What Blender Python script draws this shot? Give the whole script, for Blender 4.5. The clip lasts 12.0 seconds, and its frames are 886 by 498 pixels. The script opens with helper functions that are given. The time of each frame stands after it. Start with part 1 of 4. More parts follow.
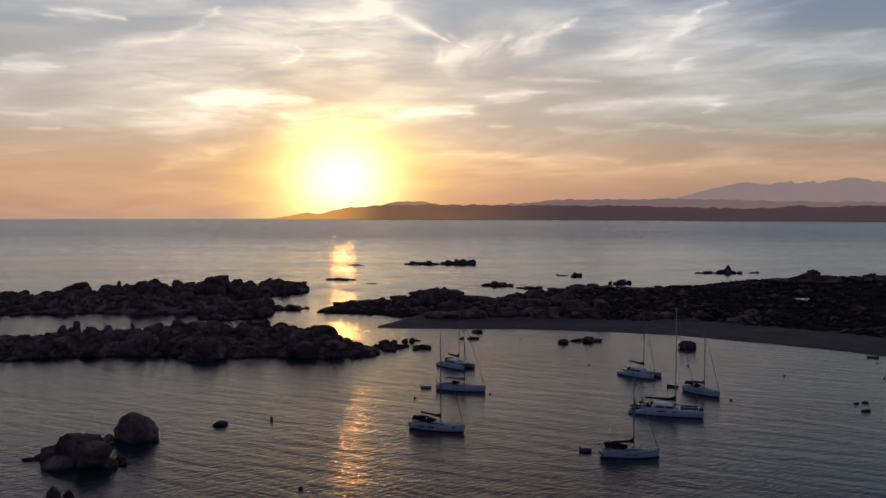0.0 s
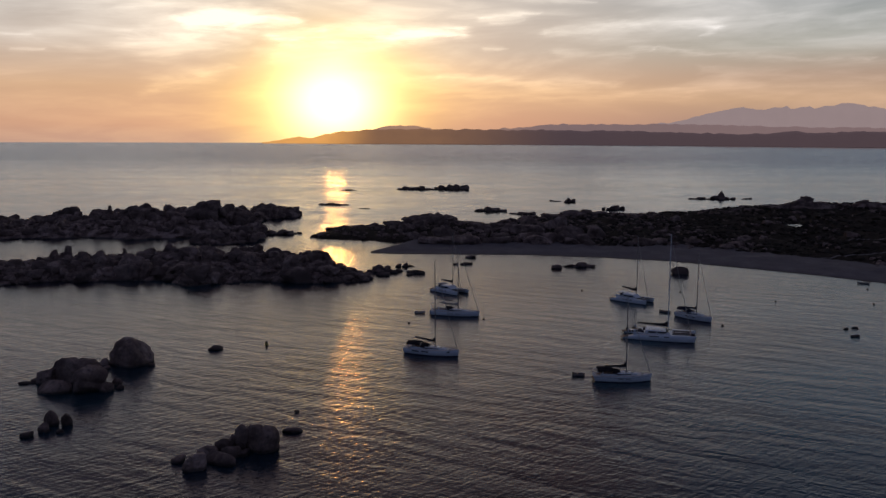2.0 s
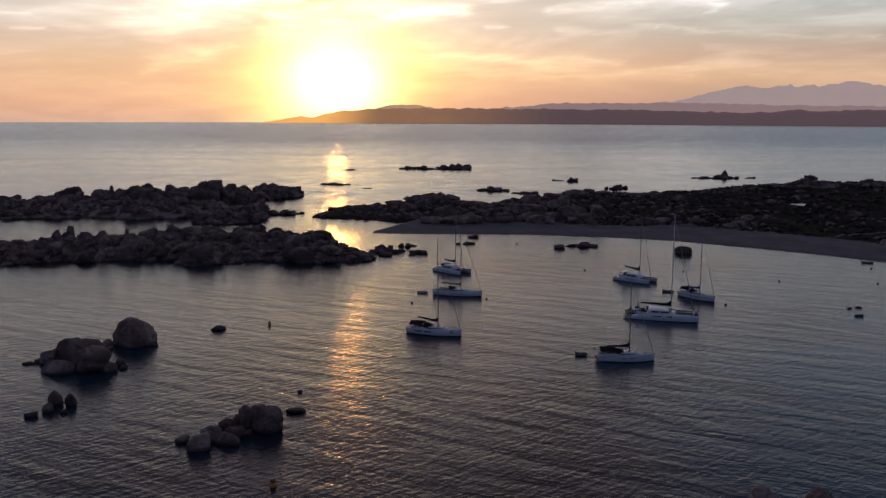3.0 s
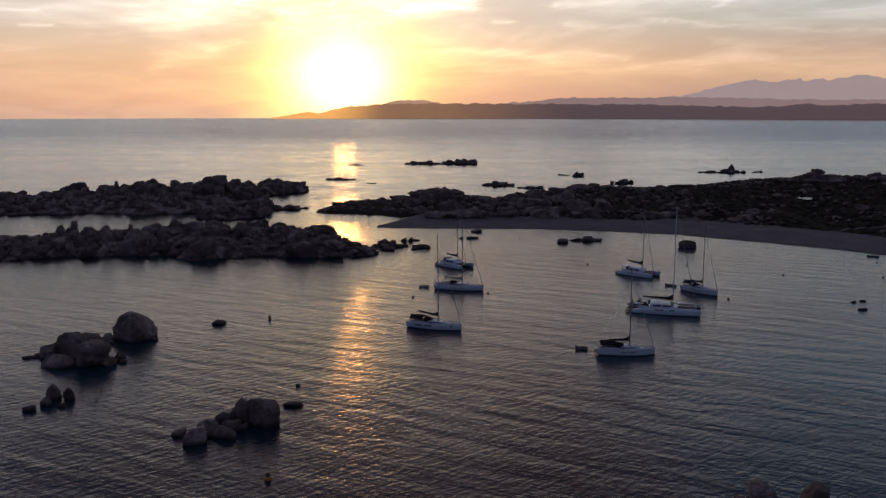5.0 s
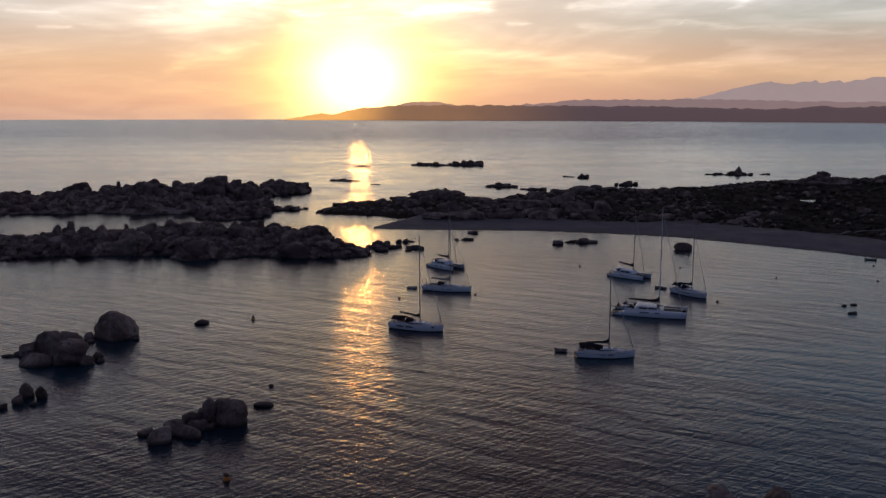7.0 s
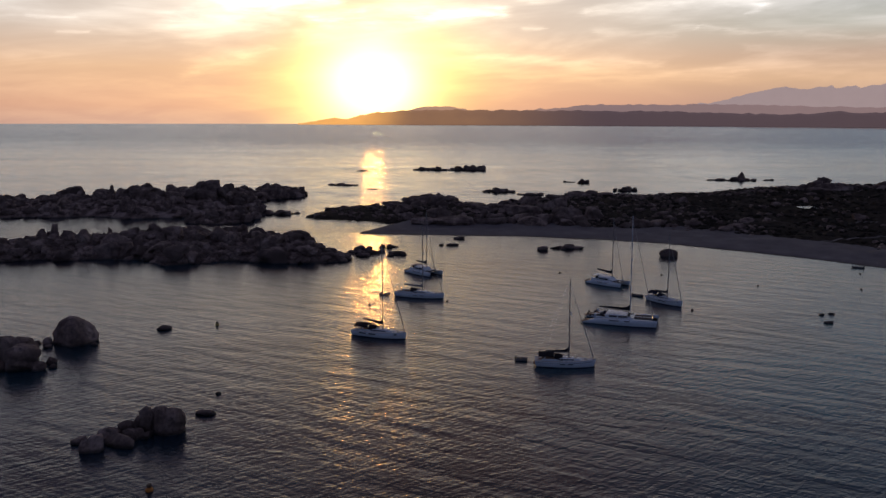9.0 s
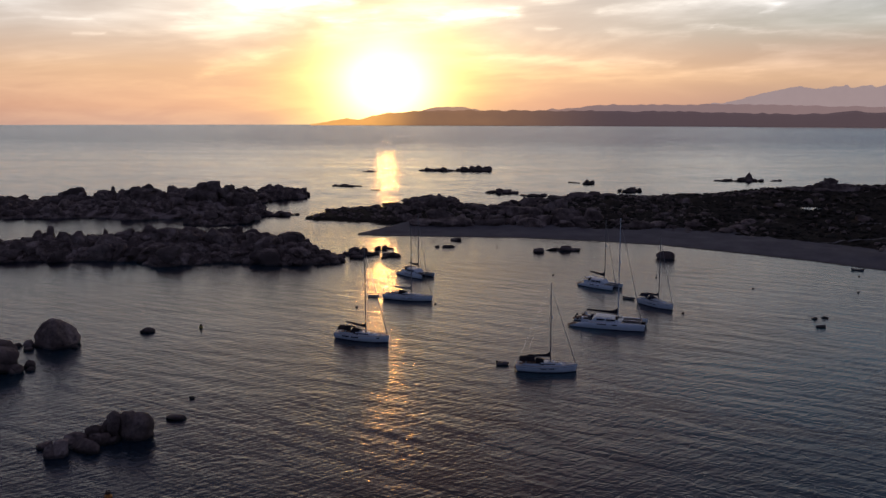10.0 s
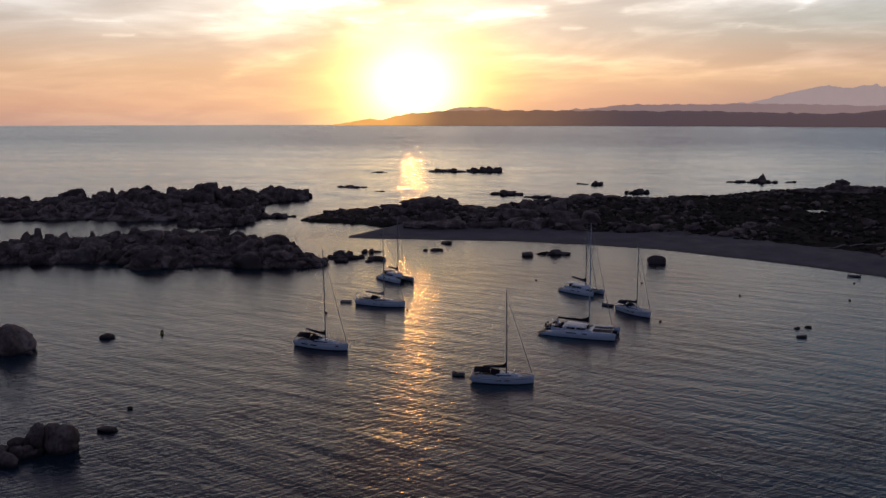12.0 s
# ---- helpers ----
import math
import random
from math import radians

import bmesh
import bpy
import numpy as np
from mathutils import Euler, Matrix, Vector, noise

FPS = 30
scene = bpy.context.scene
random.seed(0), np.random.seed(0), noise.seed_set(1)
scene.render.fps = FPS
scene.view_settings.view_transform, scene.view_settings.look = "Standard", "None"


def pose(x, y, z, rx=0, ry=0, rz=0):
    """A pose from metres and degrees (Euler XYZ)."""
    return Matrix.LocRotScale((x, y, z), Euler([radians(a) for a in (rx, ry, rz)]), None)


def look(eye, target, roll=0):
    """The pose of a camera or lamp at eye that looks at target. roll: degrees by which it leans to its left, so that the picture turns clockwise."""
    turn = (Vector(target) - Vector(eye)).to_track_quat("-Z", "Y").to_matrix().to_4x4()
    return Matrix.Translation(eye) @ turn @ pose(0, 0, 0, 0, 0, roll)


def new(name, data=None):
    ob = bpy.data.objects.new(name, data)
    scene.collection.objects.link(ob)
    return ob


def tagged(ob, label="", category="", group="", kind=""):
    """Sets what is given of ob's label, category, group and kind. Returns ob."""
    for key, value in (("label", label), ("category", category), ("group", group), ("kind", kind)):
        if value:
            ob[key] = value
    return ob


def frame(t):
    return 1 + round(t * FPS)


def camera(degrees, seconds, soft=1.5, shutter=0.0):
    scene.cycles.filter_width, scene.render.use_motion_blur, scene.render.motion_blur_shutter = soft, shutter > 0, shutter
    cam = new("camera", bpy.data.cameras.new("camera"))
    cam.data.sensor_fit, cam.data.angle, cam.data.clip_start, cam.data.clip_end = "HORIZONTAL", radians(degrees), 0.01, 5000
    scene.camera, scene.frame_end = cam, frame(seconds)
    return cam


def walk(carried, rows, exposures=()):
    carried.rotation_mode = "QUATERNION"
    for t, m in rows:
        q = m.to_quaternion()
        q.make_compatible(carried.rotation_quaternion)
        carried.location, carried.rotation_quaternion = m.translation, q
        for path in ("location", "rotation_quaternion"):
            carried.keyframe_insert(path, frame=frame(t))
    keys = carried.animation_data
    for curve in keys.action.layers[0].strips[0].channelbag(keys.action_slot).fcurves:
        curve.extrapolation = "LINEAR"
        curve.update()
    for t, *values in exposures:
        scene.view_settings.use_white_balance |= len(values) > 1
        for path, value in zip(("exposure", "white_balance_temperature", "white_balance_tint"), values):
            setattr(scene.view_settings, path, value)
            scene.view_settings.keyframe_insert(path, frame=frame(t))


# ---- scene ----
cam = camera(57.5, 12.0)
PATH = [
    (0, (1.045, -1.757, 46.072), (0.968, 0.24, 45.978), 0.1),
    (0.5, (1.085, -1.539, 46.021), (1.013, 0.458, 45.93), 0.2),
    (1, (0.973, -1.269, 45.977), (0.911, 0.727, 45.863), 0.2),
    (1.5, (0.711, -0.794, 45.994), (0.651, 1.195, 45.796), 0.3),
    (2, (0.545, -0.283, 46.029), (0.488, 1.696, 45.751), 0.3),
    (2.5, (0.446, 0.087, 46.014), (0.394, 2.063, 45.705), 0.3),
    (3, (0.4, 0.273, 46.001), (0.338, 2.245, 45.673), 0.2),
    (3.5, (0.5, 0.369, 45.952), (0.424, 2.339, 45.614), 0.1),
    (5.5, (3.042, 1.021, 45.449), (2.961, 2.99, 45.11), -0.0),
    (6, (4.471, 1.207, 45.386), (4.403, 3.177, 45.049), 0.0),
    (6.5, (6.398, 1.42, 45.333), (6.319, 3.39, 44.998), 0.1),
    (7, (8.631, 1.799, 45.312), (8.516, 3.767, 44.977), 0.1),
    (9, (18.963, 4.926, 45.287), (18.813, 6.894, 44.963), 0.2),
    (9.5, (21.867, 6.008, 45.356), (21.7, 7.974, 45.033), 0.1),
    (10, (24.855, 7.303, 45.435), (24.673, 9.268, 45.112), 0.1),
    (10.5, (27.902, 8.767, 45.502), (27.712, 10.732, 45.181), -0.0),
    (11, (30.888, 10.361, 45.589), (30.671, 12.323, 45.267), -0.0),
    (11.5, (33.88, 11.965, 45.701), (33.639, 13.924, 45.377), 0.0),
    (12, (36.94, 13.607, 45.802), (36.697, 15.566, 45.479), 0.0),
]
walk(cam, [(t, look(eye, target, roll)) for t, eye, target, roll in PATH], [(0.0, -0.04, 6600, 17), (1.0, -0.06, 6600, 17), (2.0, 0.12, 6600, 17), (3.0, 0.40, 6600, 17), (12.0, 0.40, 6600, 17)])

SUN_AZ, SUN_EL = -9.3, 2.7          # degrees from +y towards +x, and above the horizontal
GLOW_EL = 2.3                       # middle of the bright haze below the sun


def azel(az, el):
    a, e = radians(az), radians(el)
    return Vector((math.sin(a) * math.cos(e), math.cos(a) * math.cos(e), math.sin(e)))


# ---- node helpers ----
class Nodes:
    """Short calls for building a node tree."""

    def __init__(self, tree):
        self.tree = tree
        tree.nodes.clear()

    def add(self, kind, **values):
        n = self.tree.nodes.new(kind)
        for k, v in values.items():
            setattr(n, k, v)
        return n

    def put(self, socket, value):
        if isinstance(value, bpy.types.NodeSocket):
            self.tree.links.new(value, socket)
        else:
            socket.default_value = value

    def math(self, op, a, b=0.0, c=0.0, clamp=False):
        n = self.add("ShaderNodeMath", operation=op, use_clamp=clamp)
        for s, v in zip(n.inputs, (a, b, c)):
            self.put(s, v)
        return n.outputs[0]

    def span(self, v, lo, hi, to0=0.0, to1=1.0):
        n = self.add("ShaderNodeMapRange", interpolation_type="SMOOTHSTEP")
        for s, x in zip(n.inputs, (v, lo, hi, to0, to1)):
            self.put(s, x)
        return n.outputs[0]

    def vec(self, x, y, z=0.0):
        n = self.add("ShaderNodeCombineXYZ")
        for s, v in zip(n.inputs, (x, y, z)):
            self.put(s, v)
        return n.outputs[0]

    def ramp(self, fac, stops):
        n = self.add("ShaderNodeValToRGB")
        e = n.color_ramp.elements
        while len(e) < len(stops):
            e.new(0.5)
        for el, (p, c) in zip(e, stops):
            el.position, el.color = p, (*c, 1)
        self.put(n.inputs[0], fac)
        return n.outputs[0]

    def mix(self, fac, a, b, mode="MIX"):
        n = self.add("ShaderNodeMix", data_type="RGBA", blend_type=mode)
        n.clamp_factor = False
        self.put(n.inputs[0], fac)
        for s, v in ((n.inputs[6], a), (n.inputs[7], b)):
            self.put(s, v if isinstance(v, bpy.types.NodeSocket) else (*v, 1))
        return n.outputs[2]

    def noise(self, vector, scale, detail=4.0, rough=0.55, distort=0.0, out=0):
        n = self.add("ShaderNodeTexNoise")
        for k, v in (("Vector", vector), ("Scale", scale), ("Detail", detail), ("Roughness", rough), ("Distortion", distort)):
            self.put(n.inputs[k], v)
        return n.outputs[out]


# ---- sky ----
def build_sky():
    world = bpy.data.worlds.new("sunset_sky")
    scene.world = world
    world.use_nodes = True
    n = Nodes(world.node_tree)
    way = n.add("ShaderNodeTexCoord").outputs["Generated"]
    sep = n.add("ShaderNodeSeparateXYZ")
    n.put(sep.inputs[0], way)
    x, y, z = sep.outputs
    az = n.math("MULTIPLY", n.math("ARCTAN2", x, y), 57.2958)
    el = n.math("MULTIPLY", n.math("ARCSINE", z), 57.2958)
    # clear sky: warm haze low down, grey blue above, dusk blue behind
    up = n.math("DIVIDE", n.math("ADD", el, 2.0), 60.0)
    west = n.ramp(up, [(0.0, (0.27, 0.19, 0.20)), (0.045, (0.47, 0.265, 0.175)), (0.085, (0.50, 0.335, 0.21)), (0.13, (0.42, 0.375, 0.315)),
                       (0.19, (0.38, 0.39, 0.37)), (0.27, (0.29, 0.37, 0.43)), (0.36, (0.31, 0.205, 0.215)), (0.48, (0.12, 0.070, 0.080)), (0.7, (0.044, 0.042, 0.072)), (1.0, (0.036, 0.038, 0.072))])
    north = n.ramp(up, [(0.0, (0.16, 0.125, 0.145)), (0.045, (0.27, 0.19, 0.165)), (0.075, (0.43, 0.295, 0.185)), (0.10, (0.36, 0.268, 0.20)), (0.13, (0.30, 0.318, 0.275)),
                        (0.19, (0.25, 0.295, 0.31)), (0.27, (0.145, 0.225, 0.325)), (0.32, (0.062, 0.098, 0.175)), (0.40, (0.028, 0.038, 0.082)), (0.7, (0.034, 0.038, 0.074)), (1.0, (0.034, 0.037, 0.072))])
    east = n.ramp(up, [(0.0, (0.016, 0.015, 0.03)), (0.15, (0.042, 0.070, 0.140)), (0.3, (0.040, 0.060, 0.125)), (1.0, (0.042, 0.042, 0.080))])
    sky = n.mix(n.span(az, 0.0, 26.0), west, north)
    sky = n.mix(n.span(n.math("ABSOLUTE", az), 20.0, 95.0), sky, east)
    sky = n.mix(n.math("MULTIPLY", n.span(n.math("ABSOLUTE", az), 8.0, 30.0), n.span(el, 18.0, 21.5, 0.0, 0.85)), sky, east)
    # physical dusk sky on top of the haze
    nis = n.add("ShaderNodeTexSky", sky_type="NISHITA", sun_disc=False)
    nis.sun_elevation, nis.sun_rotation, nis.dust_density = radians(SUN_EL), radians(360 + SUN_AZ), 3.0
    # thin high cloud, drawn out along the wind
    p = n.vec(n.math("MULTIPLY", n.math("ADD", az, n.math("MULTIPLY", el, 0.8)), 0.035), n.math("MULTIPLY", n.math("SUBTRACT", el, n.math("MULTIPLY", az, 0.06)), 0.20), 0.0)
    veil = n.span(n.noise(p, 1.7, 6.0, 0.52, 0.5), 0.38, 0.66)
    fine = n.noise(p, 4.6, 7.0, 0.55, 0.5)
    feather = n.noise(n.vec(n.math("MULTIPLY", n.math("SUBTRACT", az, n.math("MULTIPLY", el, 0.7)), 0.34), n.math("MULTIPLY", n.math("ADD", el, n.math("MULTIPLY", az, 0.2)), 0.22), 0.0), 1.5, 7.0, 0.58, 0.45)
    cloud = n.math("MULTIPLY", veil, n.span(fine, 0.34, 0.66, 0.38, 0.85))
    cloud = n.math("MULTIPLY", cloud, n.span(el, 0.6, 4.0, 0.3, 0.8))
    # single streaks: azimuth and elevation of both ends, width at both ends, strength
    wsep = n.add("ShaderNodeSeparateXYZ")
    n.put(wsep.inputs[0], n.noise(p, 5.0, 7.0, 0.62, 0.0, 1))
    streaky = n.noise(n.vec(n.math("MULTIPLY", n.math("ADD", az, n.math("MULTIPLY", el, 0.5)), 0.10), n.math("MULTIPLY", n.math("SUBTRACT", el, n.math("MULTIPLY", az, 0.04)), 0.55), 3.0), 2.2, 6.0, 0.6, 0.5)
    # wander: how far the wind has frayed each kind; grain: how its brightness varies
    soft_grain, comb_grain = n.span(streaky, 0.32, 0.62, 0.25, 1.05), n.span(feather, 0.3, 0.62, 0.3, 1.1)
    contrail = [(-8.2, 14.7, -1.8, 11.7, 0.62, 0.08, 0.95), (-7.9, 14.0, -5.6, 13.3, 0.80, 0.32, 0.40)]
    wisps_west = [(-17.5, 13.5, -18.5, 12.3, 0.16, 0.16, 0.50), (-18.5, 12.3, -20.9, 11.2, 0.20, 0.20, 0.50), (-20.9, 11.2, -25.3, 10.3, 0.20, 0.28, 0.50), (-25.3, 10.3, -29.8, 9.5, 0.28, 0.32, 0.45), (-13.2, 10.2, -12.2, 10.6, 0.20, 0.12, 0.70), (-12.2, 10.6, -12.4, 11.3, 0.16, 0.08, 0.60), (-30.8, 6.0, -28.3, 6.2, 0.16, 0.16, 0.50), (-29.3, 5.2, -27.5, 5.3, 0.16, 0.12, 0.40)]
    wisps_north = [(6.3, 12.6, 7.4, 13.2, 0.20, 0.08, 0.80), (-2.0, 12.2, -0.4, 11.4, 0.16, 0.16, 0.60), (13.5, 11.5, 15.1, 13.2, 0.36, 0.20, 0.90), (15.1, 13.2, 17.0, 13.7, 0.20, 0.16, 0.60), (13.7, 9.6, 15.3, 10.4, 0.24, 0.16, 0.60), (2.4, 9.2, 8.6, 9.0, 0.16, 0.12, 0.50), (0.8, 8.0, 5.0, 8.4, 0.28, 0.16, 0.90), (1.4, 7.7, 3.6, 7.9, 0.20, 0.12, 0.50), (16.6, 7.1, 15.7, 6.6, 0.28, 0.16, 0.50), (11.0, 5.9, 12.6, 5.8, 0.20, 0.16, 0.60), (1.2, 5.9, 2.6, 5.9, 0.24, 0.12, 0.50)]
    bands_west = [(-15.8, 11.9, -7.1, 13.3, 2.41, 2.21, 0.50), (-9.9, 11.2, -6.0, 11.6, 1.60, 1.80, 0.45), (-27.9, 12.4, -23.8, 12.2, 0.36, 0.20, 0.60), (-30.6, 8.8, -27.3, 8.9, 0.56, 0.32, 0.55), (-24.3, 8.1, -16.4, 9.7, 1.60, 1.20, 0.30), (-19.0, 7.2, -11.8, 7.7, 0.80, 0.56, 0.90), (-13.4, 6.4, -0.4, 6.9, 0.72, 0.48, 1.00), (-22.6, 6.2, -14.2, 7.1, 1.04, 0.88, 0.45), (-21.9, 2.7, -16.4, 4.3, 0.56, 0.40, 0.30)]
    bands_north = [(9.2, 10.2, 14.4, 12.5, 1.44, 1.60, 0.55), (12.0, 10.1, 17.4, 11.6, 1.20, 1.44, 0.25), (5.5, 6.9, 10.9, 7.6, 0.40, 0.48, 0.55), (10.9, 7.6, 16.6, 7.1, 0.48, 0.40, 0.60), (12.6, 5.8, 25.5, 4.7, 0.24, 0.20, 0.35), (6.3, 5.8, 11.3, 5.5, 0.40, 0.32, 0.30), (-2.0, 3.9, 10.2, 3.5, 0.40, 0.32, 0.45), (0.4, 2.8, 15.8, 2.8, 0.28, 0.24, 0.30), (15.8, 4.3, 26.4, 3.7, 0.32, 0.24, 0.20)]
    combs = [(-2.6, 10.4, -0.8, 11.0, 0.88, 0.88, 1.00), (-0.8, 10.9, 2.2, 11.9, 0.96, 0.64, 0.90), (3.0, 11.1, 6.3, 12.6, 0.72, 0.36, 1.00), (10.1, 10.7, 13.8, 11.8, 0.80, 0.64, 0.50)]
    for streaks, wander, grain, most in ((contrail, 0.12, comb_grain, 0.9), (wisps_west, 0.8, soft_grain, 0.8), (wisps_north, 0.8, soft_grain, 0.8), (bands_west, 1.2, soft_grain, 1.25), (bands_north, 1.3, soft_grain, 0.8), (combs, 0.9, comb_grain, 0.85)):
        waz = n.math("ADD", az, n.math("MULTIPLY", n.math("SUBTRACT", wsep.outputs[0], 0.5), 2.6 * wander))
        wel = n.math("ADD", el, n.math("MULTIPLY", n.math("SUBTRACT", wsep.outputs[1], 0.5), 1.5 * wander))
        best = 0.0
        for a0, e0, a1, e1, w0, w1, power in streaks:
            dx, dy = a1 - a0, e1 - e0
            px, py = n.math("SUBTRACT", waz, a0), n.math("SUBTRACT", wel, e0)
            t = n.math("DIVIDE", n.math("ADD", n.math("MULTIPLY", px, dx), n.math("MULTIPLY", py, dy)), dx * dx + dy * dy, clamp=True)
            qx, qy = n.math("SUBTRACT", px, n.math("MULTIPLY", t, dx)), n.math("SUBTRACT", py, n.math("MULTIPLY", t, dy))
            dist = n.math("SQRT", n.math("ADD", n.math("MULTIPLY", n.math("MULTIPLY", qx, qx), 0.35), n.math("MULTIPLY", qy, qy)))
            belly = n.math("ADD", 0.55, n.math("MULTIPLY", n.math("MULTIPLY", t, n.math("SUBTRACT", 1.0, t)), 2.2))
            r = n.math("DIVIDE", dist, n.math("MULTIPLY", n.math("ADD", n.math("MULTIPLY", t, w1 - w0), w0), belly))
            puff = n.math("MULTIPLY", n.math("POWER", 2.718, n.math("MULTIPLY", n.math("POWER", r, 1.5), -1.0)), power * most)
            best = n.math("MAXIMUM", best, puff)
        cloud = n.math("ADD", cloud, n.math("MULTIPLY", best, grain))
    # the veil thins out overhead and away from the west
    cloud = n.math("MULTIPLY", cloud, n.math("MULTIPLY", n.span(el, 17.0, 24.0, 1.0, 0.3), n.span(n.math("ABSOLUTE", az), 35.0, 90.0, 1.0, 0.35)))
    # the sun's own haze
    sx, sy = n.math("MULTIPLY", n.math("SUBTRACT", az, SUN_AZ), 0.80), n.math("SUBTRACT", el, GLOW_EL)
    d = n.math("SQRT", n.math("ADD", n.math("MULTIPLY", sx, sx), n.math("MULTIPLY", sy, sy)))
    core = n.math("POWER", 2.718, n.math("MULTIPLY", n.math("MULTIPLY", d, d), -0.15))
    ring = n.math("POWER", 2.718, n.math("MULTIPLY", n.math("MULTIPLY", d, d), -0.062))
    wide = n.math("POWER", 2.718, n.math("MULTIPLY", d, -0.12))
    lit = n.mix(wide, (0.66, 0.69, 0.69), (1.7, 1.45, 0.90))
    lit = n.mix(n.span(el, 2.0, 7.0), n.mix(wide, (0.74, 0.50, 0.34), (1.8, 1.22, 0.36)), lit)
    sky = n.mix(n.math("MULTIPLY", cloud, 0.85, clamp=True), sky, lit)
    sky = n.mix(n.math("MULTIPLY", ring, 0.9), sky, (1.25, 0.87, 0.13))
    glow = n.mix(core, (0, 0, 0), (1.7, 1.25, 0.85))
    glow = n.mix(1.0, glow, n.mix(wide, (0, 0, 0), (0.26, 0.15, 0.06)), "ADD")
    sky = n.mix(1.0, sky, glow, "ADD")
    b1, b2 = n.add("ShaderNodeBackground"), n.add("ShaderNodeBackground")
    n.put(b1.inputs[0], sky), n.put(b1.inputs[1], 1.06)
    n.put(b2.inputs[0], nis.outputs[0]), n.put(b2.inputs[1], 0.003)
    both, out = n.add("ShaderNodeAddShader"), n.add("ShaderNodeOutputWorld")
    n.put(both.inputs[0], b1.outputs[0]), n.put(both.inputs[1], b2.outputs[0]), n.put(out.inputs[0], both.outputs[0])


build_sky()
sun_data = bpy.data.lights.new("sun", "SUN")
sun_data.energy, sun_data.angle, sun_data.color = 0.072, radians(1.5), (1.0, 0.42, 0.09)
sun = new("sun", sun_data)
sun.matrix_world = look(azel(SUN_AZ, SUN_EL) * 100, (0, 0, 0))


# ---- materials ----
def material(name):
    m = bpy.data.materials.new(name)
    m.use_nodes = True
    n = Nodes(m.node_tree)
    b, out = n.add("ShaderNodeBsdfPrincipled"), n.add("ShaderNodeOutputMaterial")
    n.put(out.inputs[0], b.outputs[0])
    return m, n, b


def bumped(n, b, height, distance, strength=1.0):
    k = n.add("ShaderNodeBump")
    n.put(k.inputs["Height"], height)
    n.put(k.inputs["Distance"], distance)
    n.put(k.inputs["Strength"], strength)
    n.put(b.inputs["Normal"], k.outputs[0])


def plain(name, colour, rough=0.5, metal=0.0, dirt=0.15, scale=3.0, bump=0.0):
    """Paint, cloth or metal with dirt at two scales."""
    m, n, b = material(name)
    pos = n.add("ShaderNodeTexCoord").outputs["Object"]
    coarse, fine = n.noise(pos, scale * 0.35, 4.0), n.noise(pos, scale * 5.0, 5.0, 0.65)
    dark = tuple(c * (1 - 2.2 * dirt) for c in colour)
    both = n.math("ADD", n.math("MULTIPLY", coarse, 0.6), n.math("MULTIPLY", fine, 0.4))
    n.put(b.inputs["Base Color"], n.mix(n.span(both, 0.35, 0.7), colour, dark))
    n.put(b.inputs["Roughness"], n.span(fine, 0.3, 0.7, rough * 0.85, min(1, rough * 1.2)))
    n.put(b.inputs["Metallic"], metal)
    if rough >= 0.8:
        b.inputs["Specular IOR Level"].default_value = 0.12
    if bump:
        bumped(n, b, fine, bump)
    return m


def granite():
    m, n, b = material("granite")
    geo = n.add("ShaderNodeNewGeometry")
    pos = geo.outputs["Position"]
    rnd = n.math("FRACT", n.math("ADD", n.add("ShaderNodeObjectInfo").outputs["Random"], geo.outputs["Random Per Island"]))
    big, mid, fine = n.noise(pos, 0.22, 5.0, 0.6), n.noise(pos, 1.1, 6.0, 0.65), n.noise(pos, 9.0, 5.0, 0.7)
    col = n.ramp(big, [(0.36, (0.085, 0.060, 0.051)), (0.5, (0.21, 0.152, 0.132)), (0.63, (0.38, 0.292, 0.258))])
    col = n.mix(n.span(mid, 0.48, 0.72), col, (0.105, 0.082, 0.075))
    col = n.mix(n.math("MULTIPLY", n.span(fine, 0.5, 0.75), 0.4), col, (0.28, 0.22, 0.195))
    col = n.mix(n.span(rnd, 0.3, 1.0, 0.0, 0.7), col, (0.095, 0.072, 0.065))
    col = n.mix(n.math("MULTIPLY", n.span(rnd, 0.02, 0.2, 0.6, 0.0), n.span(big, 0.45, 0.6)), col, (0.34, 0.27, 0.245))
    # wet, weed-dark band at the waterline
    sep = n.add("ShaderNodeSeparateXYZ")
    n.put(sep.inputs[0], pos)
    wet = n.span(n.math("ADD", sep.outputs[2], n.math("MULTIPLY", mid, 0.8)), 0.55, 1.0, 1.0, 0.0)
    n.put(b.inputs["Base Color"], n.mix(n.math("MULTIPLY", wet, 0.8), col, (0.022, 0.02, 0.018)))
    n.put(b.inputs["Roughness"], n.mix(wet, (0.88,) * 3, (0.45,) * 3))
    b.inputs["Specular IOR Level"].default_value = 0.25
    crack = n.add("ShaderNodeTexVoronoi", feature="DISTANCE_TO_EDGE")
    n.put(crack.inputs["Vector"], n.noise(pos, 0.5, 3.0, 0.5, 0.0, 1))
    crack.inputs["Scale"].default_value = 6.0
    h = n.math("ADD", n.math("MULTIPLY", mid, 0.5), n.math("MULTIPLY", fine, 0.12))
    h = n.math("ADD", h, n.math("MULTIPLY", n.span(crack.outputs[0], 0.0, 0.05), 0.35))
    bumped(n, b, h, 0.5)
    return m


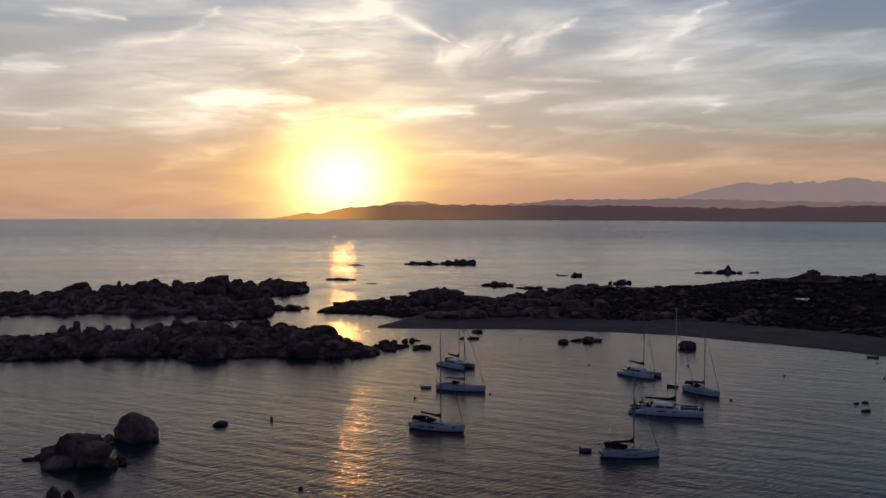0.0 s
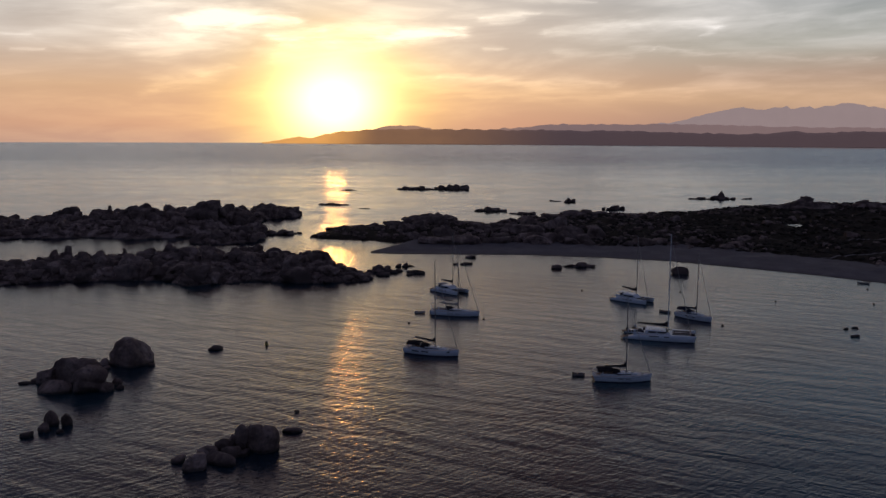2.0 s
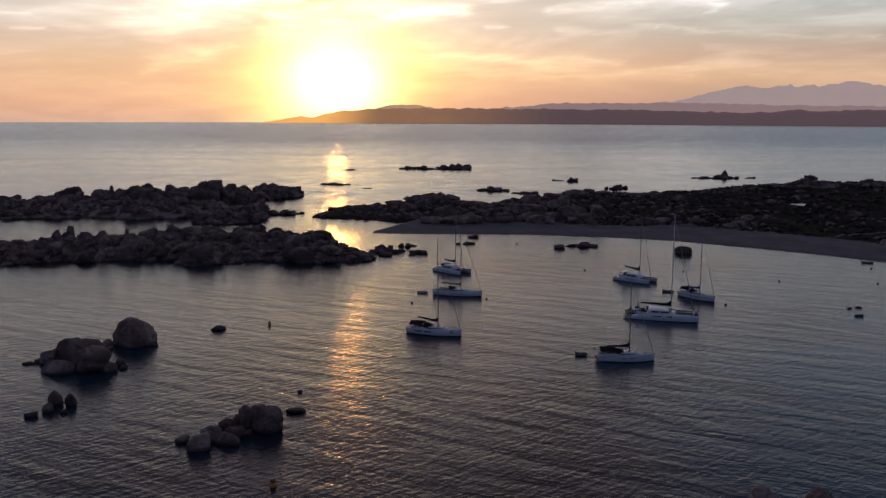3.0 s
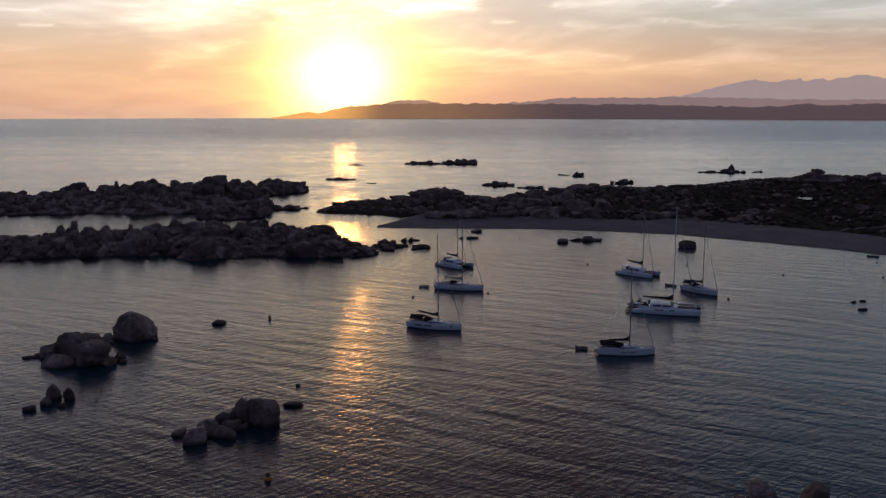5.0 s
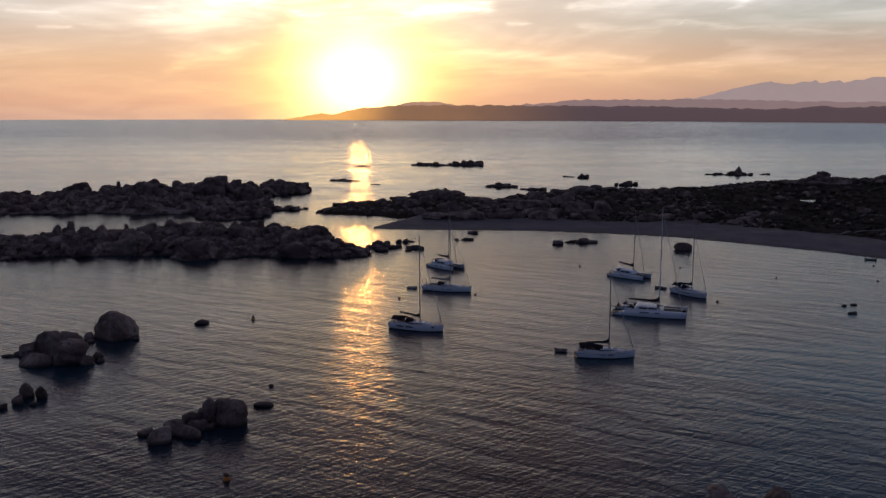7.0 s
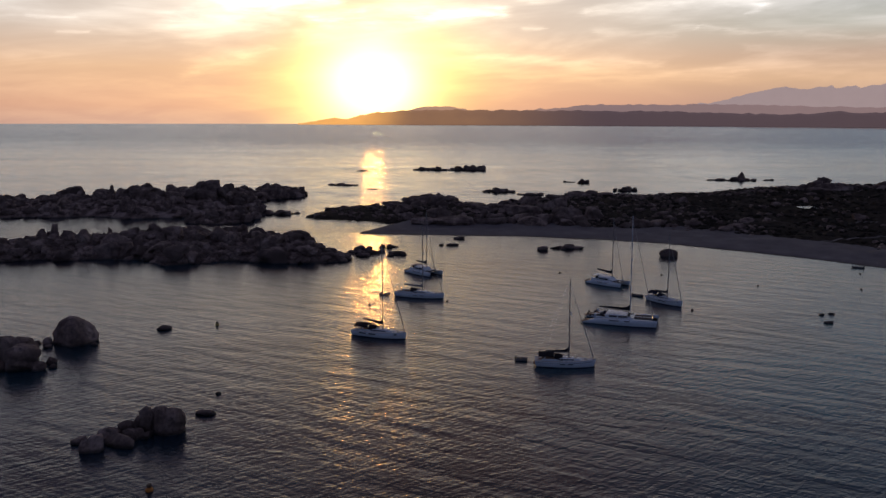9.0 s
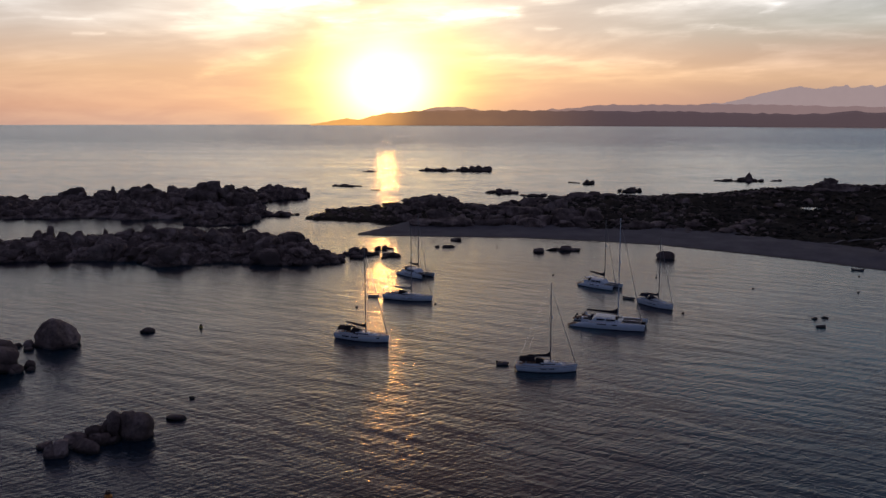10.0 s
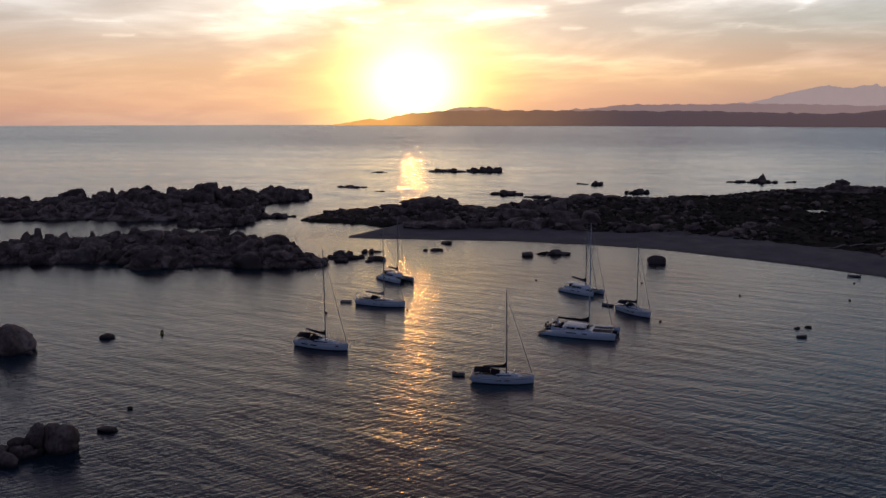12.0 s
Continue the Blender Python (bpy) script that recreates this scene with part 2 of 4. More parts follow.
def maquis():
    m, n, b = material("maquis_leaf")
    pos = n.add("ShaderNodeNewGeometry").outputs["Position"]
    a, c = n.noise(pos, 0.3, 4.0), n.noise(pos, 3.0, 4.0, 0.7)
    col = n.ramp(n.math("ADD", n.math("MULTIPLY", a, 0.6), n.math("MULTIPLY", c, 0.4)),
                 [(0.3, (0.015, 0.014, 0.011)), (0.5, (0.028, 0.024, 0.019)), (0.7, (0.048, 0.039, 0.030))])
    n.put(b.inputs["Base Color"], col)
    b.inputs["Roughness"].default_value = 0.8
    b.inputs["Specular IOR Level"].default_value = 0.1
    return m


def heath():
    """Ground of the headland: dry scrub, soil and bare rock."""
    m, n, b = material("heath_ground")
    pos = n.add("ShaderNodeNewGeometry").outputs["Position"]
    a, c, f = n.noise(pos, 0.06, 6.0, 0.65), n.noise(pos, 0.5, 6.0, 0.65), n.noise(pos, 4.0, 5.0, 0.7)
    col = n.ramp(n.math("ADD", n.math("MULTIPLY", a, 0.55), n.math("MULTIPLY", c, 0.45)),
                 [(0.36, (0.016, 0.015, 0.010)), (0.47, (0.027, 0.022, 0.016)), (0.56, (0.046, 0.036, 0.028)), (0.68, (0.12, 0.098, 0.086))])
    n.put(b.inputs["Base Color"], n.mix(n.math("MULTIPLY", f, 0.5), col, (0.05, 0.042, 0.03)))
    b.inputs["Roughness"].default_value = 0.95
    b.inputs["Specular IOR Level"].default_value = 0.1
    bumped(n, b, n.math("ADD", n.math("MULTIPLY", c, 1.0), n.math("MULTIPLY", f, 0.3)), 0.7)
    return m


def sand():
    m, n, b = material("beach_sand")
    pos = n.add("ShaderNodeNewGeometry").outputs["Position"]
    a, f = n.noise(pos, 0.12, 5.0, 0.6), n.noise(pos, 3.0, 6.0, 0.7)
    sep = n.add("ShaderNodeSeparateXYZ")
    n.put(sep.inputs[0], pos)
    col = n.ramp(a, [(0.3, (0.112, 0.102, 0.103)), (0.55, (0.146, 0.134, 0.136)), (0.75, (0.185, 0.17, 0.17))])
    col = n.mix(n.span(n.noise(pos, 0.9, 6.0, 0.7), 0.62, 0.75), col, (0.07, 0.055, 0.04))
    wet = n.span(n.math("ADD", sep.outputs[2], n.math("MULTIPLY", a, 0.2)), 0.18, 0.4, 1.0, 0.0)
    n.put(b.inputs["Base Color"], n.mix(wet, col, (0.11, 0.085, 0.065)))
    n.put(b.inputs["Roughness"], n.mix(wet, (0.95,) * 3, (0.5,) * 3))
    b.inputs["Specular IOR Level"].default_value = 0.2
    bumped(n, b, n.math("ADD", a, n.math("MULTIPLY", f, 0.2)), 0.25)
    return m


def sea():
    m, n, b = material("sea_water")
    pos = n.add("ShaderNodeNewGeometry").outputs["Position"]

    def turned(at, angle, sx, sy):
        k = n.add("ShaderNodeMapping", vector_type="TEXTURE")
        n.put(k.inputs["Vector"], at)
        k.inputs["Rotation"].default_value = (0, 0, radians(angle))
        k.inputs["Scale"].default_value = (1 / sx, 1 / sy, 1)
        return k.outputs[0]

    # seabed showing through: pale sand and dark weed
    bed = n.noise(turned(pos, -20, 1.0, 1.6), 0.018, 5.0, 0.6, 0.8)
    sep = n.add("ShaderNodeSeparateXYZ")
    n.put(sep.inputs[0], pos)
    bay = n.math("MULTIPLY", n.span(sep.outputs[1], 330.0, 180.0), n.math("ADD", n.span(sep.outputs[0], 5.0, 75.0), n.span(sep.outputs[0], -45.0, -85.0, 0.0, 0.4)))
    sandy = n.math("MULTIPLY", n.span(bed, 0.36, 0.58), n.math("ADD", n.math("MULTIPLY", bay, 0.8), 0.2))
    n.put(b.inputs["Base Color"], n.mix(sandy, (0.006, 0.009, 0.020), (0.005, 0.070, 0.095)))
    b.inputs["IOR"].default_value = 1.333
    # wave slopes by differences over a hand's width, so that far water keeps its roughness
    gust = n.span(n.noise(turned(pos, 10, 0.4, 1.0), 0.012, 4.0, 0.6), 0.35, 0.7, 0.75, 1.15)
    far_sea = n.span(sep.outputs[1], 250.0, 500.0)
    gust = n.math("MULTIPLY", gust, n.math("SUBTRACT", 1.0, n.math("MULTIPLY", far_sea, 0.55)))
    n.put(b.inputs["Roughness"], n.math("SUBTRACT", 0.16, n.math("MULTIPLY", far_sea, n.span(n.noise(turned(pos, 4, 0.5, 1.6), 0.008, 5.0, 0.55), 0.3, 0.7, 0.02, 0.10))))

    def surface(shift):
        add = n.add("ShaderNodeVectorMath", operation="ADD")
        n.put(add.inputs[0], pos), n.put(add.inputs[1], shift)
        at = add.outputs[0]
        swell = n.noise(turned(at, -24, 0.06, 0.26), 1.0, 2.0, 0.5, 0.3)
        chop = n.noise(turned(at, 40, 0.32, 1.0), 1.0, 2.0, 0.55, 0.3)
        cross = n.noise(turned(at, -22, 0.5, 1.4), 1.0, 2.0, 0.5, 0.2)
        ripple = n.noise(turned(at, 30, 2.0, 2.9), 1.0, 2.0, 0.5, 0.2)
        return n.math("ADD", n.math("ADD", n.math("MULTIPLY", swell, 0.27), n.math("MULTIPLY", chop, 0.125)), n.math("ADD", n.math("MULTIPLY", cross, 0.07), n.math("MULTIPLY", ripple, 0.055)))

    h0, hx, hy = surface((0, 0, 0)), surface((0.08, 0, 0)), surface((0, 0.08, 0))
    sx = n.math("MULTIPLY", n.math("MULTIPLY", n.math("SUBTRACT", h0, hx), 1 / 0.08), gust)
    sy = n.math("MULTIPLY", n.math("MULTIPLY", n.math("SUBTRACT", h0, hy), 1 / 0.08), gust)
    # out at sea the short steep faces of the waves look south, to the lee
    streak = n.span(n.noise(turned(pos, 3, 0.12, 1.0), 0.022, 6.0, 0.65, 0.3), 0.3, 0.7, 0.8, 1.2)
    roller = n.math("MULTIPLY", n.math("SUBTRACT", n.noise(turned(pos, -8, 0.05, 0.17), 1.0, 3.0, 0.6, 0.3), 0.5), 0.15)
    lean = n.math("ADD", n.math("MULTIPLY", streak, 0.052), roller)
    sy = n.math("SUBTRACT", sy, n.math("ADD", n.math("MULTIPLY", far_sea, lean), n.span(sep.outputs[1], 480.0, 1700.0, 0.0, 0.08)))
    unit = n.add("ShaderNodeVectorMath", operation="NORMALIZE")
    n.put(unit.inputs[0], n.vec(sx, sy, 1.0))
    n.put(b.inputs["Normal"], unit.outputs[0])
    return m


def haze_glow(name, colour, glow, sunward):
    """Far land with haze light painted in as emission, stronger towards the sun."""
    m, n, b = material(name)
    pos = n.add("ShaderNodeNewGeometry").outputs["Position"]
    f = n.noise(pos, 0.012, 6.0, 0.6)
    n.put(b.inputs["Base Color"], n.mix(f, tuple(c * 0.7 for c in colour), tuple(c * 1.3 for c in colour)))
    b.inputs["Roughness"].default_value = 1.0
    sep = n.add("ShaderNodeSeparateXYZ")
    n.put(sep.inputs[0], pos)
    # painted air light: emission goes from the sunward tint to the range's own glow
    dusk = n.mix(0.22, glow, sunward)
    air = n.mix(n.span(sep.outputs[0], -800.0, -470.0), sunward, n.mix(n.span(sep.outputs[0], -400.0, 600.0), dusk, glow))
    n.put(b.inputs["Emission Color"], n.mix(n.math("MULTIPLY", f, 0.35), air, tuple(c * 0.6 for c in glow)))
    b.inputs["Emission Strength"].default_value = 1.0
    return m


GRANITE, MAQUIS, HEATH, SAND, SEA = granite(), maquis(), heath(), sand(), sea()
GELCOAT = plain("white_gelcoat", (0.58, 0.67, 0.745), 0.3, 0.0, 0.05)
DECK = plain("deck_nonslip", (0.66, 0.66, 0.65), 0.6, 0.0, 0.1, 4.0, 0.004)
TEAK = plain("teak", (0.28, 0.17, 0.09), 0.7, 0.0, 0.15, 8.0, 0.003)
ANTIFOUL = plain("navy_antifouling", (0.015, 0.02, 0.05), 0.6)
NAVY = plain("navy_canvas", (0.018, 0.022, 0.045), 0.85, 0.0, 0.2, 4.0, 0.01)
CANVAS = plain("dark_canvas", (0.03, 0.026, 0.03), 0.9, 0.0, 0.2, 4.0, 0.01)
SAILCLOTH = plain("furled_sailcloth", (0.42, 0.40, 0.38), 0.8, 0.0, 0.12, 5.0, 0.01)
ALU = plain("anodised_aluminium", (0.26, 0.25, 0.25), 0.45, 0.5, 0.1)
STEEL = plain("stainless_steel", (0.55, 0.55, 0.56), 0.25, 1.0, 0.05)
GLASS_DARK = plain("smoked_acrylic", (0.012, 0.014, 0.018), 0.12, 0.0, 0.1)
RUBBER = plain("grey_hypalon", (0.10, 0.10, 0.11), 0.7)
NET = plain("trampoline_net", (0.05, 0.05, 0.055), 0.9)
ORANGE = plain("orange_buoy_plastic", (0.55, 0.20, 0.02), 0.5)
YELLOW = plain("faded_yellow_plastic", (0.36, 0.26, 0.06), 0.6)
DARKBUOY = plain("weedy_buoy", (0.10, 0.07, 0.05), 0.8)


# ---- mesh helpers ----
def mesh_of(name, bm, mat, smooth=True):
    me = bpy.data.meshes.new(name)
    if smooth:
        for f in bm.faces:
            f.smooth = True
    bm.to_mesh(me)
    bm.free()
    me.materials.append(mat)
    return me


def part(name, bm, mat, parent=None, label="", smooth=False):
    ob = new(name, mesh_of(name, bm, mat, smooth))
    ob.parent = parent
    if label:
        tagged(ob, label)
    return ob


def box(w, d, h, at=(0, 0, 0), bevel=0.0, taper=1.0, bm=None):
    bm = bm or bmesh.new()
    made = bmesh.ops.create_cube(bm, size=1)["verts"]
    for v in made:
        k = taper if v.co.z > 0 else 1.0
        v.co = Vector((v.co.x * w * k, v.co.y * d * k, v.co.z * h)) + Vector(at)
    if bevel:
        bmesh.ops.bevel(bm, geom=list({e for v in made for e in v.link_edges}), offset=bevel, segments=2, affect="EDGES")
    return bm


def rod(points, radius, sides=8, end=None, bm=None):
    """A tube through the points; end: radius at its last point."""
    bm = bm or bmesh.new()
    pts = [Vector(p) for p in points]
    rings = []
    for i, p in enumerate(pts):
        way = (pts[min(i + 1, len(pts) - 1)] - pts[max(i - 1, 0)]).normalized()
        q = way.to_track_quat("Z", "Y")
        r = radius if end is None else radius + (end - radius) * i / (len(pts) - 1)
        rings.append([bm.verts.new(p + q @ Vector((r * math.cos(a), r * math.sin(a), 0)))
                      for a in (2 * math.pi * k / sides for k in range(sides))])
    for a, b in zip(rings, rings[1:]):
        for k in range(sides):
            bm.faces.new((a[k], a[(k + 1) % sides], b[(k + 1) % sides], b[k]))
    bm.faces.new(rings[0][::-1]), bm.faces.new(rings[-1])
    return bm


def loft(sections, cap=True):
    """Skins rings of equally many points."""
    bm = bmesh.new()
    rings = [[bm.verts.new(p) for p in s] for s in sections]
    n = len(rings[0])
    for a, b in zip(rings, rings[1:]):
        for k in range(n):
            bm.faces.new((a[k], a[(k + 1) % n], b[(k + 1) % n], b[k]))
    if cap:
        bm.faces.new(rings[0][::-1]), bm.faces.new(rings[-1])
    bmesh.ops.remove_doubles(bm, verts=bm.verts, dist=0.001)
    bmesh.ops.recalc_face_normals(bm, faces=bm.faces)
    return bm


def lerp_table(xs, ys, x):
    return float(np.interp(x, xs, ys))


# ---- sea ----
def build_sea():
    rings = [0, 20, 60, 120, 200, 300, 450, 700, 1100, 1700, 2600, 3700, 4800]
    bm = bmesh.new()
    sides = 128
    loops = []
    for r in rings[1:]:
        loops.append([bm.verts.new((r * math.cos(2 * math.pi * k / sides), r * math.sin(2 * math.pi * k / sides), 0)) for k in range(sides)])
    c = bm.verts.new((0, 0, 0))
    for k in range(sides):
        bm.faces.new((c, loops[0][k], loops[0][(k + 1) % sides]))
        for a, b in zip(loops, loops[1:]):
            bm.faces.new((a[k], b[k], b[(k + 1) % sides], a[(k + 1) % sides]))
    ob = part("water", bm, SEA)
    tagged(ob, "rippled dark sea at sunset reaching the horizon", "sea", kind="structure")


build_sea()


# ---- far shore ----
def ridge(name, label, radius, deep, stops, mat, seed, rough):
    """A far range of hills: stops of azimuth and skyline elevation in degrees; a solid slope that falls away behind."""
    bm = bmesh.new()
    azs, els = [a for a, _ in stops], [e for _, e in stops]
    rows = []
    n = 420
    for i in range(n + 1):
        az = azs[0] + (azs[-1] - azs[0]) * i / n
        el = lerp_table(azs, els, az)
        far = radius + deep
        top = 46 + far * math.tan(radians(el))
        bumps = noise.fractal(Vector((az * 1.7, seed, 0)), 1.0, 2.0, 6)
        top = max(1.0, top + bumps * rough * min(1, max(0, top) / 40))
        ring = []
        for f, h in ((0.0, -3.0), (0.02, 2.0), (0.25, 0.42), (0.6, 0.8), (1.0, 1.0), (1.35, 0.5)):
            r = radius + f * deep
            hh = h if h in (-3.0, 2.0) else h * top + 6 * noise.noise(Vector((az * 2, f * 4, seed)))
            w = azel(az, 0) * r
            ring.append(bm.verts.new((w.x, w.y, min(hh, 2.0 if h == 2.0 else hh))))
        rows.append(ring)
    for a, b in zip(rows, rows[1:]):
        for k in range(len(a) - 1):
            bm.faces.new((a[k], b[k], b[k + 1], a[k + 1]))
    ob = part(name, bm, mat, smooth=True)
    tagged(ob, label, "hills", kind="structure")


# per range: base colour, painted haze emission, and that emission towards the sun
HAZE_NEAR = haze_glow("far_shore_glow", (0.05, 0.04, 0.04), (0.068, 0.048, 0.052), (0.80, 0.39, 0.10))
HAZE_MID = haze_glow("middle_hills_glow", (0.06, 0.05, 0.05), (0.195, 0.138, 0.133), (0.95, 0.48, 0.13))
HAZE_FAR = haze_glow("far_mountains_glow", (0.07, 0.06, 0.06), (0.272, 0.214, 0.208), (0.5, 0.3, 0.2))
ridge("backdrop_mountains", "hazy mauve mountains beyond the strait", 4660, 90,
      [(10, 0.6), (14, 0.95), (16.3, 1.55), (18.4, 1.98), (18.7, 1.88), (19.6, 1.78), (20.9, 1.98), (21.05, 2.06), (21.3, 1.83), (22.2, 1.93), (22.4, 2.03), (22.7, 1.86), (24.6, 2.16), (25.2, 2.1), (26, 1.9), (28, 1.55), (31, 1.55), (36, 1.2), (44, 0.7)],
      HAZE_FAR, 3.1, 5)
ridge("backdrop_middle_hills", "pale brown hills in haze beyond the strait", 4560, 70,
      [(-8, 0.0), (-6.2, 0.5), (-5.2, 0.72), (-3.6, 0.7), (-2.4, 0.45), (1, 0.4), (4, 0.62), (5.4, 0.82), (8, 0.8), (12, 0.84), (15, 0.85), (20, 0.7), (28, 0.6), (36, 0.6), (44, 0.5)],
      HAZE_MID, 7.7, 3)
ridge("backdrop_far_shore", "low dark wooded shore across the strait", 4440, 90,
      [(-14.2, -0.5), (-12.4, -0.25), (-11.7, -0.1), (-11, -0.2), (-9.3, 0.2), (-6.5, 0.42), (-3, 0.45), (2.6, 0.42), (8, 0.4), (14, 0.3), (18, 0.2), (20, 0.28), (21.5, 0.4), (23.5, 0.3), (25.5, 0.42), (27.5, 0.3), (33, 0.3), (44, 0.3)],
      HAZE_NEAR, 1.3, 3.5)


# ---- rocks ----
def boulder_mesh(seed, subdiv=4, square=0.5, crag=0.16, cuts=9, taper=0.0):
    """A weathered granite block: split flat along joints, its corners rounded, its base cut level."""
    rng = random.Random(seed)
    bm = bmesh.new()
    bmesh.ops.create_icosphere(bm, subdivisions=subdiv, radius=1.0)
    planes = [(Vector((rng.gauss(0, 1), rng.gauss(0, 1), rng.gauss(0.1, 0.55))).normalized(), rng.uniform(0.55, 0.9)) for _ in range(cuts)]
    off = Vector((rng.uniform(0, 90), rng.uniform(0, 90), rng.uniform(0, 90)))
    crack = Vector((rng.gauss(0, 1), rng.gauss(0, 1), rng.gauss(0, 0.3))).normalized()
    for v in bm.verts:
        p = v.co.normalized()
        k = 1.0 / (abs(p.x) ** 4 + abs(p.y) ** 4 + abs(p.z) ** 4) ** 0.25
        p = p * (1 + (k - 1) * square)
        for way, far in planes:
            over = p.dot(way) - far
            if over > 0:
                p -= way * over * 0.95
        n0 = noise.fractal(p * 1.2 + off, 1.0, 2.0, 5)
        ledge = abs(noise.noise(p * 2.1 + off * 1.7))
        p *= 1 + crag * (n0 + 0.9 * (ledge - 0.25))
        p += v.co.normalized() * crag * 0.35 * noise.noise(p * 5.0 + off)
        split = abs(p.dot(crack) - 0.12)
        if split < 0.09:
            p *= 1 - 0.10 * (1 - split / 0.09)
        if taper:
            f = 1 - taper * max(0.0, p.z + 0.3)
            p.x, p.y = p.x * f, p.y * f
        if p.z < -0.7:
            p.z = -0.7
        v.co = p
    return mesh_of("boulder", bm, GRANITE)


BOULDERS = [boulder_mesh(s, 4, 0.3 + 0.14 * (s % 5), 0.13 + 0.03 * (s % 4)) for s in range(16)]
LARGE = [boulder_mesh(100 + s, 5, 0.06 + 0.08 * (s % 4), 0.11, 4) for s in range(8)]
LARGE += [boulder_mesh(130 + s, 5, 0.62 + 0.08 * s, 0.085, 5) for s in range(3)]      # squarer blocks
LARGE += [boulder_mesh(151, 5, 0.35, 0.05, 3), boulder_mesh(157, 5, 0.2, 0.05, 3)]      # smooth whalebacks
PINNACLE = boulder_mesh(77, 4, 0.2, 0.2, 6, 0.62)


def stone(name, me, at, size, turn=0.0, tip=0.0, parent=None):
    ob = new(name, me)
    ob.parent = parent
    ob.matrix_basis = Matrix.LocRotScale(Vector(at), Euler((radians(tip), 0, radians(turn))), Vector(size))
    return ob


class Strip:
    """Land between two shores: x, y of the front shore, y of the back shore, crest height."""

    def __init__(self, rows, crest=0.55, seed=1.0, wobble=3.0, power=0.7):
        self.x, self.f, self.b, self.h = (list(c) for c in zip(*rows))
        self.crest, self.seed, self.wobble, self.power = crest, seed, wobble, power

    def height(self, x, y):
        if not self.x[0] <= x <= self.x[-1]:
            return -2.0
        w = noise.fractal(Vector((x * 0.07, self.seed, 0)), 1.0, 2.0, 4) * self.wobble
        w2 = noise.fractal(Vector((x * 0.07, self.seed + 9, 0)), 1.0, 2.0, 4) * self.wobble
        f, b, h = lerp_table(self.x, self.f, x) + w, lerp_table(self.x, self.b, x) + w2, lerp_table(self.x, self.h, x)
        s = (y - f) / max(1.0, b - f)
        if s <= 0 or s >= 1:
            return max(-2.0, -0.4 * min(abs(y - f), abs(y - b)) - 0.15)
        k = s / self.crest * 0.5 if s < self.crest else 0.5 + (s - self.crest) / (1 - self.crest) * 0.5
        base = h * math.sin(math.pi * k) ** self.power
        rough = noise.fractal(Vector((x * 0.12, y * 0.12, self.seed)), 1.0, 2.0, 4)
        ledge = abs(noise.noise(Vector((x * 0.33, y * 0.33, self.seed + 4))))
        return base * (0.82 + 0.35 * rough) + 0.1 + ledge * min(1.4, 0.35 * base)

    def flatten(self, x, y, rx, ry, level):
        """A hollow in the land, for a pond."""
        whole = self.height

        def height(px, py):
            d = math.hypot((px - x) / rx, (py - y) / ry)
            h = whole(px, py)
            k = min(1.0, max(0.0, (d - 1.0) / 0.6))
            low = level - 0.4
            return low + (h - low) * k * k * (3 - 2 * k)
        self.height = height

    def ground(self, mat, name, step=1.5, parent=None, label=""):
        bm = bmesh.new()
        grid = {}
        x0, x1, y0, y1 = self.x[0], self.x[-1], min(self.f) - 8, max(self.b) + 8
        nx, ny = int((x1 - x0) / step) + 1, int((y1 - y0) / step) + 1
        for i in range(nx + 1):
            for j in range(ny + 1):
                x, y = x0 + i * step, y0 + j * step
                z = self.height(x, y)
                if z > -1.9:
                    grid[i, j] = bm.verts.new((x, y, z))
        for (i, j), v in grid.items():
            q = [grid.get(k) for k in ((i + 1, j), (i + 1, j + 1), (i, j + 1))]
            if all(q):
                bm.faces.new((v, *q))
        return part(name, bm, mat, parent, label, smooth=True)


def strew(land, parent, count, sizes, seed, lift=0.15, tall=0.8, where=lambda x, y: True, crest_bias=0.0, share=BOULDERS):
    """Boulders over a strip of land, each a piece of its own."""
    rng = random.Random(seed)
    made, tries = 0, 0
    while made < count and tries < count * 60:
        tries += 1
        x, y = rng.uniform(land.x[0], land.x[-1]), rng.uniform(min(land.f) - 2, max(land.b) + 2)
        z = land.height(x, y)
        if z < -0.3 or not where(x, y):
            continue
        top = lerp_table(land.x, land.h, x)
        if rng.random() < crest_bias * (1 - min(1, max(0, z) / max(top, 0.1))):
            continue
        s = sizes[0] + (sizes[1] - sizes[0]) * rng.random() ** 2.2
        s *= 0.6 + 0.5 * min(1.0, top / 6.0)
        stone("boulder", rng.choice(share), (x, y, max(z, 0) + s * lift), (s * rng.uniform(0.8, 1.35), s * rng.uniform(0.7, 1.1), s * tall * rng.uniform(0.7, 1.3)),
              rng.uniform(0, 360), rng.uniform(-14, 14), parent)
        made += 1


